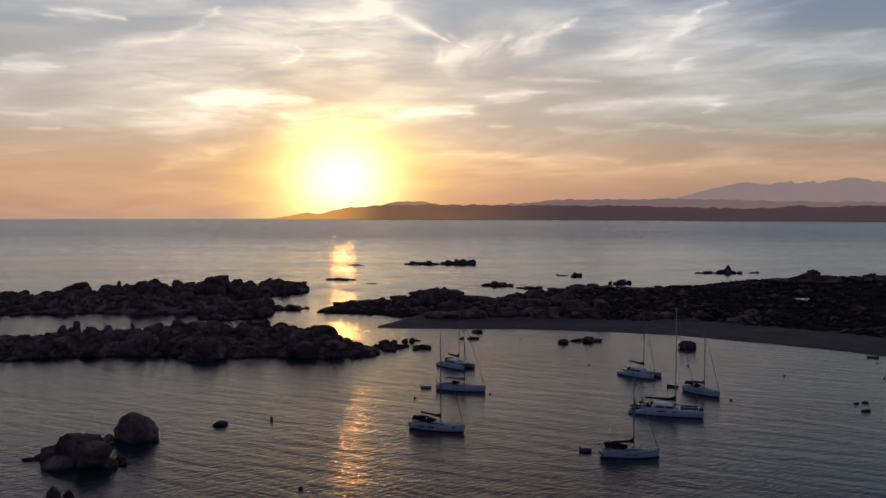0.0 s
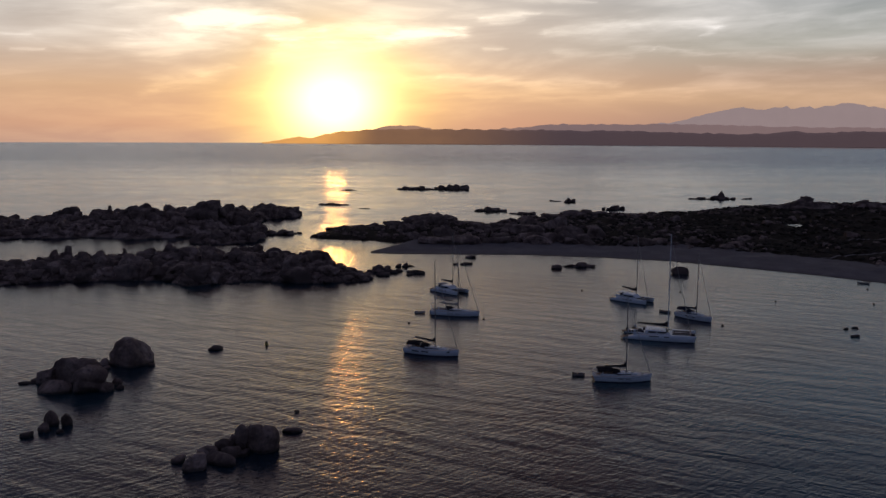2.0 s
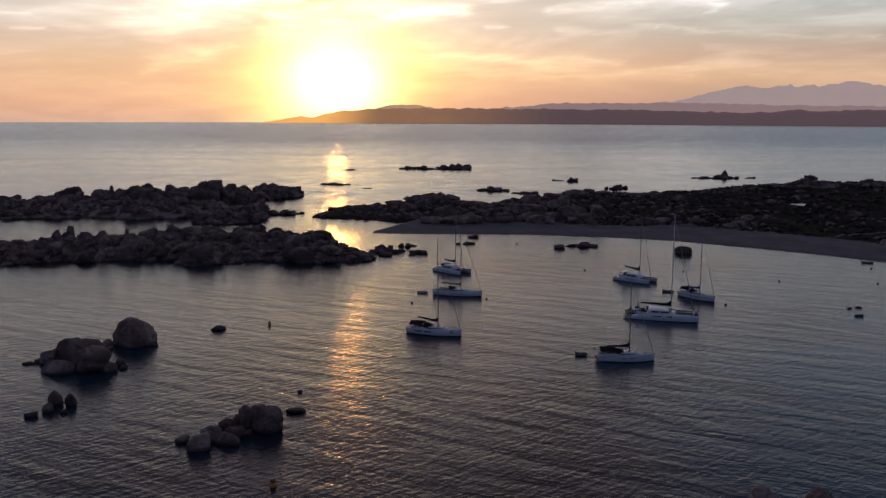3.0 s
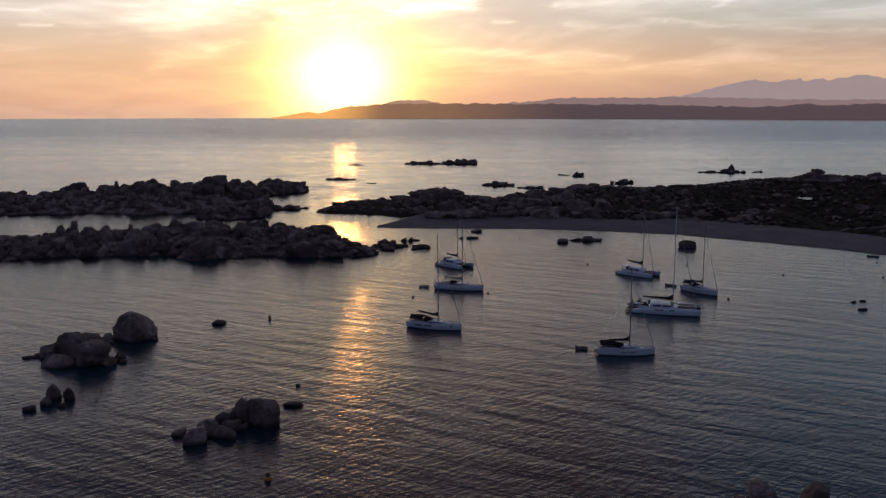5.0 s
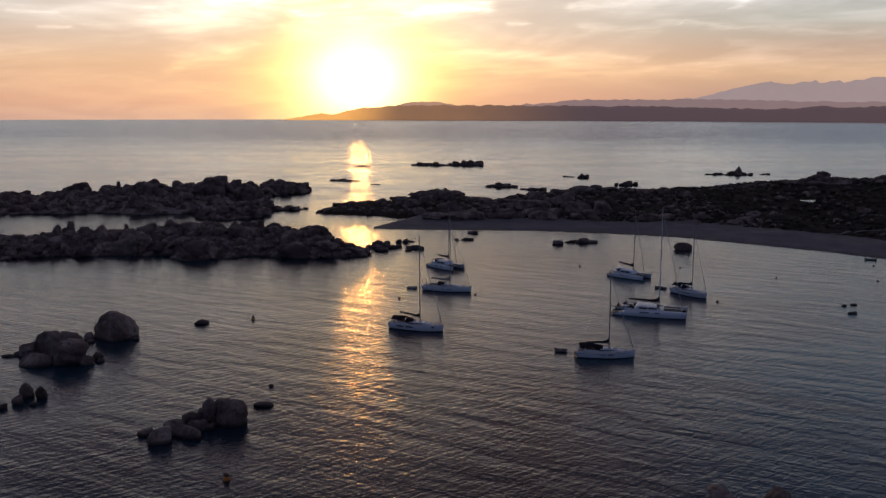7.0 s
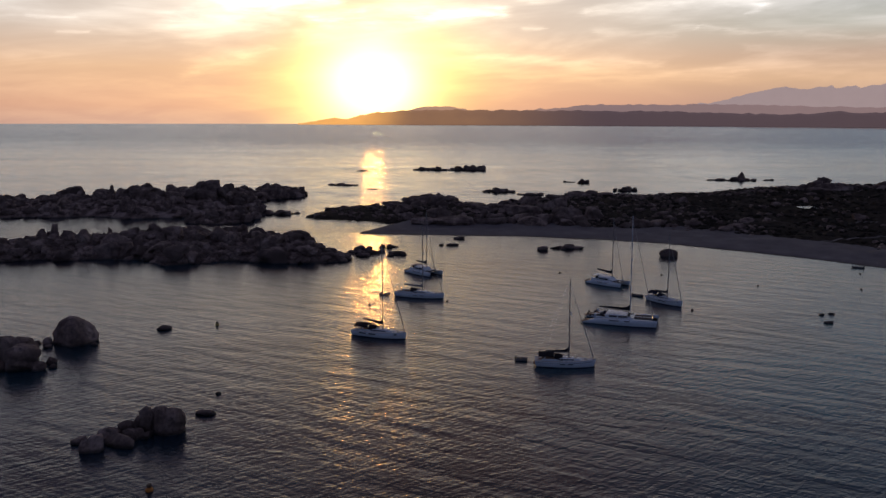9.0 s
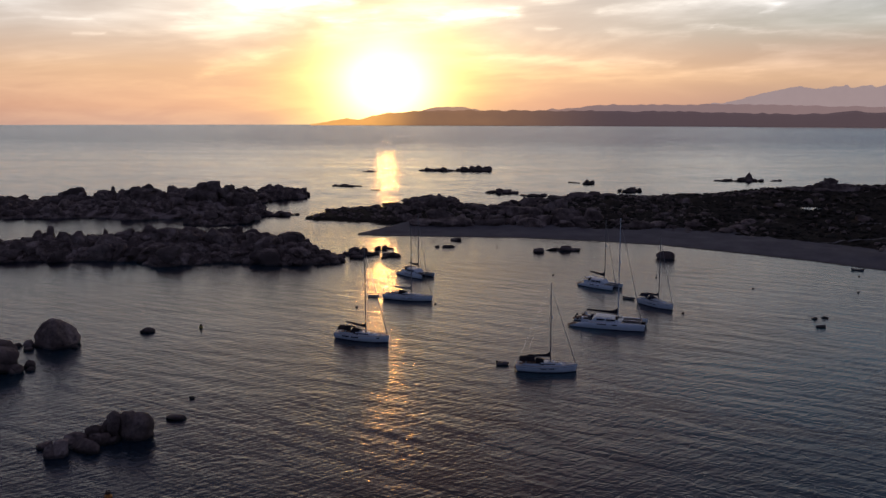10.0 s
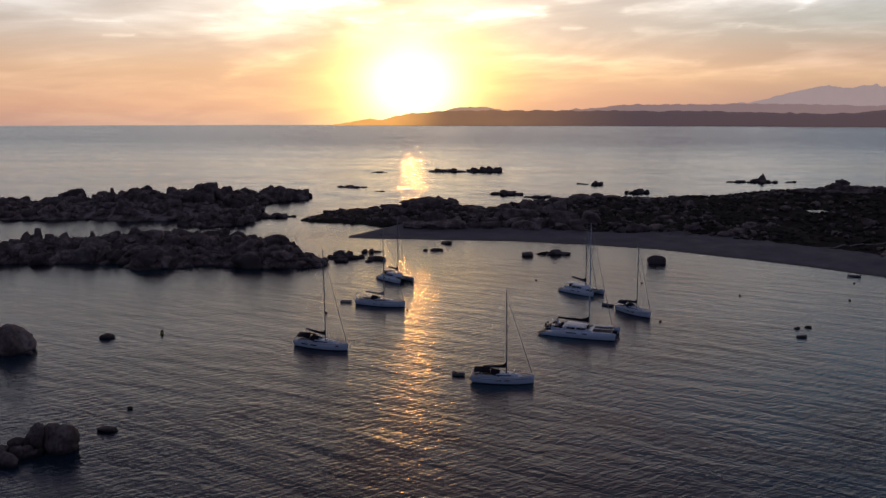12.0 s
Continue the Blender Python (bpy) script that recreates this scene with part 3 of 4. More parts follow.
def rubble(land, parent, count, sizes, seed, where=lambda x, y: True, mat=GRANITE, name="rubble", squash=0.7):
    """Small stones or bushes too many to count, in one mesh."""
    rng = random.Random(seed)
    verts, faces = [], []
    bm = bmesh.new()
    bmesh.ops.create_icosphere(bm, subdivisions=2, radius=1.0)
    kinds = []
    for k in range(6):
        o = Vector((k * 7.3, 1.1, 2.2))
        shape = []
        ways = [(Vector((rng.gauss(0, 1), rng.gauss(0, 1), rng.gauss(0, 0.7))).normalized(), rng.uniform(0.45, 0.85)) for _ in range(7)]
        for v in bm.verts:
            p = v.co * (1 + 0.3 * noise.fractal(v.co * 1.6 + o, 1.0, 2.0, 3))
            for way, far in ways:
                p = p - way * max(0.0, p.dot(way) - far)
            shape.append(p * 1.2)
        kinds.append(shape)
    tri = [[v.index for v in f.verts] for f in bm.faces]
    bm.free()
    made = tries = 0
    while made < count and tries < count * 40:
        tries += 1
        x, y = rng.uniform(land.x[0], land.x[-1]), rng.uniform(min(land.f) - 2, max(land.b) + 2)
        z = land.height(x, y)
        if z < -0.25 or not where(x, y):
            continue
        s = sizes[0] + (sizes[1] - sizes[0]) * rng.random() ** 2
        a, n0 = rng.uniform(0, 6.3), len(verts)
        ca, sa, wide = math.cos(a) * s, math.sin(a) * s, rng.uniform(0.8, 1.4)
        verts += [(x + v.x * ca * wide - v.y * sa, y + v.x * sa * wide + v.y * ca, max(z, 0) + v.z * s * squash) for v in rng.choice(kinds)]
        faces += [[i + n0 for i in f] for f in tri]
        made += 1
    me = bpy.data.meshes.new(name)
    me.from_pydata(verts, [], faces)
    me.materials.append(mat)
    ob = new(name, me)
    ob.parent = parent
    ob["kind"] = "stuff"
    return ob


def thing(name, label, category, group="", at=(0, 0, 0), turn=0.0):
    ob = new(name)
    ob.matrix_basis = pose(*at, 0, 0, turn)
    return tagged(ob, label, category, group)


near_land = Strip([(-235, 232, 250, 1.2), (-200, 236, 258, 1.6), (-170, 238, 266, 1.8), (-142, 240, 276, 2.6), (-128, 247, 280, 3.0), (-112, 247, 288, 3.2), (-95, 250, 295, 3.9),
                   (-84, 240, 296, 3.9), (-74, 247, 296, 3.9), (-64, 251, 292, 3.9), (-52, 247, 284, 4.2), (-44, 247, 272, 3.6), (-38, 249, 264, 2.1), (-30, 254, 258, 0.4)], 0.5, 2.3, 2.5)
far_land = Strip([(-330, 335, 390, 4.7), (-270, 338, 400, 5.49), (-230, 342, 405, 4.7), (-205, 344, 405, 3.14), (-190, 347, 405, 3.53), (-178, 349, 410, 6.27), (-165, 354, 412, 7.06), (-152, 350, 415, 8.23),
                  (-140, 348, 418, 7.06), (-128, 352, 424, 8.23), (-116, 364, 430, 8.6), (-110, 375, 420, 5.5), (-104, 386, 405, 2.2), (-100, 390, 396, 0.4)], 0.55, 5.1, 3.0)
tip_land = Strip([(-126, 408, 440, 2.5), (-116, 416, 455, 3.8), (-108, 435, 464, 4.0), (-101, 443, 468, 3.0), (-96, 455, 468, 0.8)], 0.6, 6.6, 2.0)
link_land = Strip([(-117, 339, 347, 0.5), (-112, 334, 352, 1.4), (-106, 333, 366, 2.0), (-100, 335, 376, 2.8), (-95, 339, 378, 2.2), (-91, 345, 360, 0.4)], 0.6, 8.8, 1.2)
head_land = Strip([(-70, 360, 372, 0.64), (-62, 357, 384, 1.98), (-50, 354, 390, 2.53), (-40, 352, 396, 2.53), (-30, 347, 412, 3.96), (-16, 343, 425, 5.15), (-4, 340, 420, 3.96), (10, 338, 404, 2.53),
                   (24, 336, 420, 3.56), (45, 333, 440, 4.36), (66, 330, 455, 5.54), (95, 322, 465, 4.36), (125, 300, 480, 4.36), (160, 270, 510, 5.54), (220, 235, 545, 6.73), (330, 200, 560, 7.13)], 0.7, 3.3, 2.5, 0.5)
beach = Strip([(-37, 314, 318, 0.3), (-28, 312, 338, 0.9), (-18, 312, 362, 1.3), (0, 312, 362, 1.5), (27, 312, 360, 1.6), (50, 308, 355, 1.6), (78, 299, 350, 1.7), (103, 283, 335, 1.7),
               (118, 272, 320, 1.7), (135, 257, 305, 1.7), (170, 226, 275, 1.7), (240, 165, 220, 1.7)], 0.8, 4.4, 0.5, 0.8)


# crags on the crests: x, top height, width
FAR_TORS = [(-227.1, 4.3, 6), (-214.5, 3.5, 4), (-201.5, 6.6, 5), (-196.4, 7.5, 5), (-192.3, 10.3, 6.5), (-187.4, 8.6, 6), (-180.5, 6.4, 6), (-172.0, 9.8, 5), (-172.0, 11.3, 1.6), (-167.2, 8.0, 5),
            (-161.0, 11.2, 5.5), (-155.8, 12.3, 7), (-149.6, 9.3, 4.5), (-142.6, 9.9, 5), (-134.3, 10.2, 6), (-126.8, 13.5, 5.5), (-121.0, 14.3, 8), (-115.3, 12.7, 6.5), (-109.5, 8.8, 5.5), (-104.0, 7.0, 5.5)]
FAR_TIP_TORS = [(-121.0, 5.5, 5), (-114.5, 7.4, 6), (-110.5, 7.0, 5), (-105.0, 6.0, 5), (-99.5, 5.6, 5.0), (-95.8, 3.2, 3)]
NEAR_TORS = [(-160.5, 0.6, 3), (-156.7, 1.9, 2.2), (-150.2, 2.8, 3.5), (-147.1, 3.6, 2.6), (-142.6, 5.6, 3.6), (-139.7, 4.4, 3.6), (-136.4, 7.6, 1.9), (-137.2, 5.5, 3), (-132.1, 5.1, 4), (-129.8, 3.1, 3.5), (-125.1, 4.5, 3.5),
             (-121.1, 5.1, 3.5), (-118.0, 6.5, 1.5), (-114.2, 5.2, 4), (-108.1, 7.2, 4.4), (-102.1, 8.0, 5.5), (-98.2, 7.6, 4)]
NEAR_EAST_TORS = [(-96.9, 5.2, 4), (-89.8, 5.7, 4.5), (-85.7, 5.3, 4), (-77.5, 7.0, 4.6), (-73.5, 7.2, 3.4), (-69.9, 4.6, 3.5), (-65.4, 5.8, 3.8), (-60.4, 4.6, 3.2), (-55.8, 5.5, 3.6), (-52.3, 5.1, 3.2), (-48.4, 2.1, 3)]
NEAR_TAIL = [(-48.6, 5.4, 3.4), (-44.8, 4.9, 3.2), (-41.2, 4.2, 3.0), (-38.0, 2.9, 2.6), (-34.6, 1.9, 2.0)]
HEAD_TORS = [(-64.5, 0.9, 4), (-60.0, 1.5, 5), (-53.3, 1.9, 6), (-44.9, 2.6, 6), (-35.1, 4.5, 6), (-25.4, 6.8, 6), (-19.8, 7.1, 7), (-11.5, 7.2, 7), (-6.0, 5.2, 6), (5.1, 4.1, 6), (13.4, 2.8, 5), (20.2, 5.3, 6), (29.8, 6.1, 6)]
HEAD_MID_TORS = [(44.1, 3.6, 6), (50.1, 4.7, 6), (56.5, 6.9, 7), (63.3, 7.3, 8), (70.8, 5.8, 6), (78.2, 4.9, 5), (88.6, 5.3, 5)]
HEAD_EAST_TORS = [(107.8, 2.9, 4), (120.6, 3.2, 4.5), (131.9, 2.8, 4.5), (144.7, 3.3, 5), (154.2, 3.6, 5), (165.3, 5.7, 6), (179.5, 7.3, 8), (190.0, 9.6, 9), (196.6, 12.2, 8), (204.6, 9.4, 8), (217.3, 8.4, 8), (228.2, 11.4, 8), (234.6, 8.5, 8)]


def crags(rows, y, land, parent, seed):
    rng = random.Random(seed)
    for x, top, wide in rows:
        yy = y + rng.uniform(-2.5, 2.5)
        ground = max(0.0, land.height(x, yy))
        tall = max(0.8, (top - ground) * 0.62)
        r = wide * 0.60
        stone("crag", rng.choice(BOULDERS), (x, yy, top - tall * 0.92), (r, r * rng.uniform(0.8, 1.2), tall), rng.uniform(0, 360), rng.uniform(-6, 6), parent)
        # the massive block that it grows from
        low = max(1.0, (top - ground) * 0.5)
        stone("buttress", LARGE[rng.choice((3, 8, 9, 10))], (x + rng.uniform(-1, 1), yy - r * 0.9, ground + low * 0.25), (r * 1.35, r * 1.0, low), rng.uniform(-25, 25), 0, parent)
        # its shoulders
        for side in (-1, 1):
            q = r * rng.uniform(0.55, 0.9)
            stone("crag", rng.choice(BOULDERS), (x + side * r * rng.uniform(0.7, 1.2), yy - rng.uniform(0.5, 2.5), ground + (top - ground) * rng.uniform(0.2, 0.45)), (q, q, max(0.8, tall * 0.6)), rng.uniform(0, 360), rng.uniform(-10, 10), parent)


def pond(x, y, rx, ry, z):
    bm = bmesh.new()
    bm.faces.new([bm.verts.new((x + rx * math.cos(a) * (1 + 0.12 * math.sin(3 * a)), y + ry * math.sin(a) * (1 + 0.1 * math.cos(2 * a)), z)) for a in (2 * math.pi * k / 40 for k in range(40))])
    tagged(part("pond_water", bm, SEA), "small still pool among the scrub", "pond", kind="structure")


pond(157, 383, 4.4, 5.5, 4.9)


def footpath(points, wide):
    """A sandy track laid over the headland."""
    bm = bmesh.new()
    rows = []
    for (x0, y0), (x1, y1) in zip(points, points[1:]):
        for k in range(12):
            f = k / 12
            x, y = x0 + (x1 - x0) * f, y0 + (y1 - y0) * f + 0.15 * math.sin(k * 0.52)
            rows.append([bm.verts.new((x, y + s * wide / 2, head_land.height(x, y) + 0.32)) for s in (-1, 1)])
    for a, b in zip(rows, rows[1:]):
        bm.faces.new((a[0], b[0], b[1], a[1]))
    tagged(part("footpath", bm, SAND), "pale sandy track through the scrub", "path", kind="structure")


def island(name, label, land, big, small, seed, largest=5.2):
    isle = thing(name, label, "islet")
    land.ground(GRANITE, "bedrock", 1.5, isle)
    strew(land, isle, big, (1.4, largest), seed, 0.12, 0.75, crest_bias=0.5)
    rubble(land, isle, small, (0.45, 1.9), seed + 1)
    rubble(land, isle, small // 4, (0.5, 1.6), seed + 2, lambda x, y: land.height(x, y) < 0.2, GRANITE, "shore_gravel", 0.5)
    return isle


near_isle = island("rocky_islet", "long low islet of dark weathered granite boulders", near_land, 298, 2200, 11, 4.4)
crags(NEAR_TORS, 272, near_land, near_isle, 12), crags(NEAR_EAST_TORS, 280, near_land, near_isle, 13), crags(NEAR_TAIL, 261, near_land, near_isle, 14)
far_isle = island("rocky_islet", "higher craggy granite islet across a narrow channel", far_land, 298, 1800, 21)
tip_isle = island("rocky_islet", "low rocky point of granite blocks behind the islet", tip_land, 60, 200, 61)
crags(FAR_TORS, 386, far_land, far_isle, 22), crags(FAR_TIP_TORS, 454, tip_land, tip_isle, 23)
island("rocky_islet", "low reef of granite linking two islets", link_land, 40, 160, 31)
head_land.flatten(157, 383, 5.2, 6.5, 4.9)
TRACKS = [[(126, 299), (143.5, 303.5), (156.6, 305.5), (205, 314)], [(158, 334.5), (170, 336.2), (210, 344)]]


def off_track(x, y):
    """Whether a place lies clear of the sandy tracks."""
    for points in TRACKS:
        for (x0, y0), (x1, y1) in zip(points, points[1:]):
            f = (x - x0) / (x1 - x0)
            if -0.1 < f < 1.1 and -4.5 < y - (y0 + (y1 - y0) * f) < 2.0:
                return False
    return True


headland = thing("headland", "low granite headland with dry scrub behind a beach", "headland")
head_land.ground(HEATH, "heath", 2.0, headland, "dry brown scrub and bare soil")
strew(head_land, headland, 100, (0.9, 2.8), 44, 0.10, 0.62, lambda x, y: 60 < x < 230 and off_track(x, y) and noise.noise(Vector((x * 0.05, y * 0.05, 6))) > 0.0)
strew(head_land, headland, 168, (1.4, 5.2), 41, 0.10, 0.62, lambda x, y: -60 < x < 60 and (x < 40 or y < 360 or y > 400))
rubble(head_land, headland, 2100, (0.4, 1.6), 42, lambda x, y: off_track(x, y) and (x < 110 or noise.noise(Vector((x * 0.04, y * 0.06, 9))) > 0.2))
rubble(head_land, headland, 6500, (0.5, 1.7), 43, lambda x, y: x > 0 and off_track(x, y) and noise.noise(Vector((x * 0.05, y * 0.05, 3))) > -0.25, MAQUIS, "scrub", 0.55)
crags(HEAD_TORS, 395, head_land, headland, 51), crags(HEAD_MID_TORS, 430, head_land, headland, 52), crags(HEAD_EAST_TORS, 470, head_land, headland, 53)
tagged(beach.ground(SAND, "beach", 1.5), "curved pale sand beach with a pointed spit", "beach", kind="structure")

# broad granite domes at the back of the beach: x, y, half sizes, turn, mesh
DOMES = [(-2.5, 338, 11, 6, 2.8, 4, 1), (-15, 338, 6, 4, 2.4, 0, 8), (14, 340, 8, 5, 2.7, -8, 3), (30.6, 338, 6.2, 4.5, 2.8, 0, 0), (26, 362, 10, 5, 3.4, 5, 9), (43, 376, 6.2, 4, 4.0, 10, 10), (50, 344, 5, 4, 2.4, 30, 2)]
dome_rng = random.Random(29)
for k in range(9):
    x = 58 + 7.5 * k + dome_rng.uniform(-3, 3)
    r = dome_rng.uniform(2.0, 3.8)
    DOMES.append((x, lerp_table(head_land.x, head_land.f, x) + dome_rng.uniform(4, 46), r * 1.25, r, r * 0.55, dome_rng.uniform(-40, 40), dome_rng.randrange(11)))
for x, y, a, b, c, turn, k in DOMES:
    stone("dome", LARGE[k], (x, y, max(head_land.height(x, y), beach.height(x, y), 0.0) + c * 0.15), (a, b, c), turn, 0, headland)


for track in TRACKS:
    footpath(track, 1.8)

# boulders standing in the bay: x, y, half sizes, turn, mesh
WEST_BOULDERS = [(-67.3, 157.4, 4.2, 4.5, 3.6, 20, 0), (-72.3, 144.2, 4.7, 3.0, 3.2, 12, 9), (-67.9, 139.8, 3.6, 2.9, 3.0, 40, 8), (-77.1, 143.6, 2.2, 2.0, 2.3, 0, 3), (-73.2, 138.0, 3.1, 1.8, 1.5, 0, 12), (-81.0, 142.6, 1.8, 0.6, 0.35, 10, 5), (-79.4, 143.9, 1.5, 0.9, 0.6, 20, 2), (-64.3, 139.2, 1.3, 1.2, 1.4, 50, 6), (-64.1, 142.6, 1.1, 0.9, 1.1, 10, 7), (-62.5, 140.4, 0.8, 0.7, 0.6, 10, 7), (-71.5, 154.6, 1.1, 0.9, 1.4, 30, 4), (-70.4, 152.6, 1.0, 0.7, 0.6, 30, 1), (-62.3, 155.2, 0.8, 0.5, 0.5, 0, 1), (-74.0, 155.0, 0.9, 0.8, 0.6, 0, 5), (-53.6, 168.3, 1.6, 1.2, 0.8, 0, 7)]
UPRIGHT_STONES = [(-65.6, 122, 1.2, 1.2, 1.9, 0, 0), (-65, 118.6, 0.9, 0.8, 1.3, 40, 1), (-62.9, 121.8, 0.9, 0.8, 1.6, 0, 2), (-66.6, 116.6, 1.1, 0.7, 0.8, 0, 3), (-62.2, 118.2, 0.7, 0.5, 0.5, 0, 4)]
BOULDER_CHAIN = [(-29.6, 113.4, 2.8, 2.3, 2.5, 8, 9), (-32.4, 113.0, 1.2, 1.2, 2.5, 20, 8), (-33.6, 112.3, 1.0, 0.9, 2.1, 50, 10), (-34.8, 111.9, 1.3, 1.0, 1.8, 0, 8), (-33.2, 110.2, 1.6, 1.1, 1.35, 30, 9), (-31.6, 110.8, 1.2, 1.0, 0.9, 10, 3), (-34.2, 107.9, 2.9, 1.1, 1.05, -22, 12), (-36.7, 106.0, 1.9, 1.5, 1.75, 20, 10), (-36.4, 109.4, 1.7, 0.9, 1.5, 15, 8), (-40, 108, 1.1, 0.9, 0.9, 0, 3), (-26.2, 120.2, 1.8, 0.8, 0.6, 0, 4), (-32.4, 119.6, 0.7, 0.5, 0.7, 0, 5), (-27.6, 129.2, 0.45, 0.35, 0.35, 0, 8)]
BEACH_ROCKS = [(73.1, 272, 3.0, 2.3, 1.75, 8, 11), (41.4, 284.5, 2.1, 1.5, 1.5, 0, 9), (38, 285, 2.8, 1, 0.6, 0, 0), (32.4, 280.4, 1.9, 1.3, 1.3, 0, 1), (44.2, 284.6, 3, 1.2, 0.65, 0, 2), (39.4, 283.2, 1.6, 0.8, 0.5, 30, 3), (93, 194, 0.8, 0.6, 0.35, 0, 3), (95.5, 195, 1, 0.6, 0.35, 0, 4), (91.8, 186.5, 1.4, 0.7, 0.4, 0, 5)]
SOUTH_ROCKS = [(35.9, 91.4, 2.4, 1.8, 1.5, 0, 3), (33.2, 90.4, 1.2, 1.2, 0.7, 0, 5), (42.4, 91.4, 2.4, 1.8, 1.45, 15, 4), (39.2, 90.2, 1.6, 1.2, 0.7, 0, 1)]
CHANNEL_ROCKS = [(2.5, 303.5, 2.4, 0.8, 0.8, 0, 7), (0.5, 288, 2.6, 0.8, 0.6, 0, 0), (-3, 287.5, 1, 0.7, 0.6, 0, 1), (-29.4, 270.6, 2.1, 1.6, 2.0, 20, 2), (-26.5, 270.2, 2.1, 1.5, 1.8, 70, 3), (-28.2, 268.8, 2.6, 1.2, 0.8, 0, 6), (-31.5, 269, 1.6, 1.2, 0.9, 0, 3), (-24.5, 268.5, 2.2, 1, 0.9, 0, 4), (-23.0, 281, 1.3, 1.1, 1.0, 0, 5), (-20.7, 281, 1.2, 1.0, 1.2, 0, 6), (-19, 282.5, 1.6, 0.6, 0.5, 0, 7), (-26.5, 262.5, 3, 0.9, 0.8, 0, 0), (-16, 267.5, 3.2, 0.8, 0.8, -12, 1)]
CRAGGY = BEACH_ROCKS[1:] + CHANNEL_ROCKS + SOUTH_ROCKS
BAY = WEST_BOULDERS + UPRIGHT_STONES + BOULDER_CHAIN + BEACH_ROCKS + SOUTH_ROCKS + CHANNEL_ROCKS
rng = random.Random(5)
for q in range(16):
    f, r = rng.random(), rng.uniform(0.4, 1.3)
    BAY.append((-40 + 27 * f + rng.uniform(-2, 2), 259 + 12 * f + rng.uniform(-5, 5), r * 1.3, r, r * rng.uniform(0.5, 0.9), rng.uniform(0, 90), rng.randrange(8)))
for x, y, a, b, c, turn, k in BAY:
    big = max(a, b, c) > 2.2
    shape = BOULDERS[(3 * k + int(abs(x))) % 16] if (x, y, a, b, c, turn, k) in CRAGGY else LARGE[k]
    ob = stone("boulder", shape, (x, y, c * (0.28 if big else 0.2)), (a, b, c * (1.15 if big else 0.95)), turn, 0 if big else rng.uniform(-18, 18))
    tagged(ob, "large rounded granite boulder standing in the bay" if big else "small dark granite rock awash in the bay", "boulder", "rocks in the bay")

# reefs out to sea: x, y, length, height
REEFS = [(-42, 690, 32, 3.6), (-12, 692, 30, 6.5), (16, 494, 18, 3.0), (34, 480, 15, 1.6), (73, 570, 8, 4.0), (88, 512, 4, 2.2), (96, 512, 10, 3.2), (183, 606, 34, 2.3), (210, 610, 8, 2.0),
         (-88, 532, 20, 2.0), (-64, 507, 7, 0.8), (-98, 674, 14, 1.0), (-86, 370, 13, 3.2), (-94, 352, 6, 1.2), (-80, 376, 6, 1.2), (-46, 408, 8, 1.4), (64, 577, 8, 1.2), (-30, 424, 10, 1.6)]
for i, (x, y, wide, high) in enumerate(REEFS):
    reef = thing("reef", "low dark granite reef standing out of the sea", "reef", "reefs out to sea")
    count = max(3, int(wide / 4.2))
    for k in range(count):
        f = (k + 0.5) / count - 0.5
        s = high * (0.35 + 0.8 * rng.random()) * (1 - 0.9 * abs(f))
        stone("boulder", BOULDERS[rng.randrange(16)], (x + f * wide, y + rng.uniform(-2, 2), s * 0.3), (wide / count * rng.uniform(0.55, 1.05), wide / count * 0.6 + 0.5, min(s * 0.8, wide / count * 0.9)), rng.uniform(-30, 30), 0, reef)
    if i == 7:
        stone("pinnacle", PINNACLE, (x + 7, y, 2.2), (4.2, 3.2, 4.2), 20, 0, reef)


# ---- boats: x ahead, z up, the waterline at z = 0 ----
def hull_rings(length, beam, stern, bow, low, n=22, full=0.8, keel=0.5, grow=0.0, scoop=0.0):
    """Cross sections of a hull from the transom to the stem."""
    rings = []
    for i in range(n + 1):
        u = i / n
        wide = (full + (1 - full) * math.sin(min(u / 0.42, 1) * math.pi / 2)) if u < 0.42 else max(0.0, 1 - ((u - 0.42) / 0.58) ** 2.3) ** 0.9
        b = max(0.02, beam / 2 * wide) + grow
        if scoop:
            climb = 0.82 * (u / scoop) ** 0.85 if u < scoop else 0.82 + 0.18 * (u - scoop) / (1 - scoop)
        else:
            climb = u ** 1.6
        sheer = stern + (bow - stern) * climb + low * math.sin(math.pi * u) * -0.08
        d = keel * (0.35 + 0.65 * math.sin(math.pi * min(1, u * 0.95 + 0.06)))
        half = []
        for side, z in ((1.0, sheer), (0.985, sheer * 0.55), (0.93, 0.08), (0.72, -d * 0.55), (0.3, -d * 0.95)):
            x = -length / 2 + u * length + (0.30 * (z / bow) * u ** 6) + (0.25 * (1 - u) ** 6 * (0.6 - z))
            half.append((x, b * side, z))
        rings.append(half + [(x, -y, z) for x, y, z in reversed(half)])
    return rings


def arch(x0, x1, wide, z0, z1, bend=0.25, thick=0.03, n=9, slope=0.0):
    """A canvas roof bowed across the boat."""
    secs = []
    for x, dz in ((x0, 0.0), ((x0 + x1) / 2, slope * 0.5 + 0.05), (x1, slope)):
        top, under = [], []
        for k in range(n):
            f = k / (n - 1) * 2 - 1
            h = z0 + (z1 - z0) * (1 - abs(f) ** (2 / bend * 0.5)) + dz
            top.append((x, f * wide / 2, h + thick)), under.append((x, f * wide / 2 * 0.98, h))
        secs.append(top + under[::-1])
    return loft(secs)


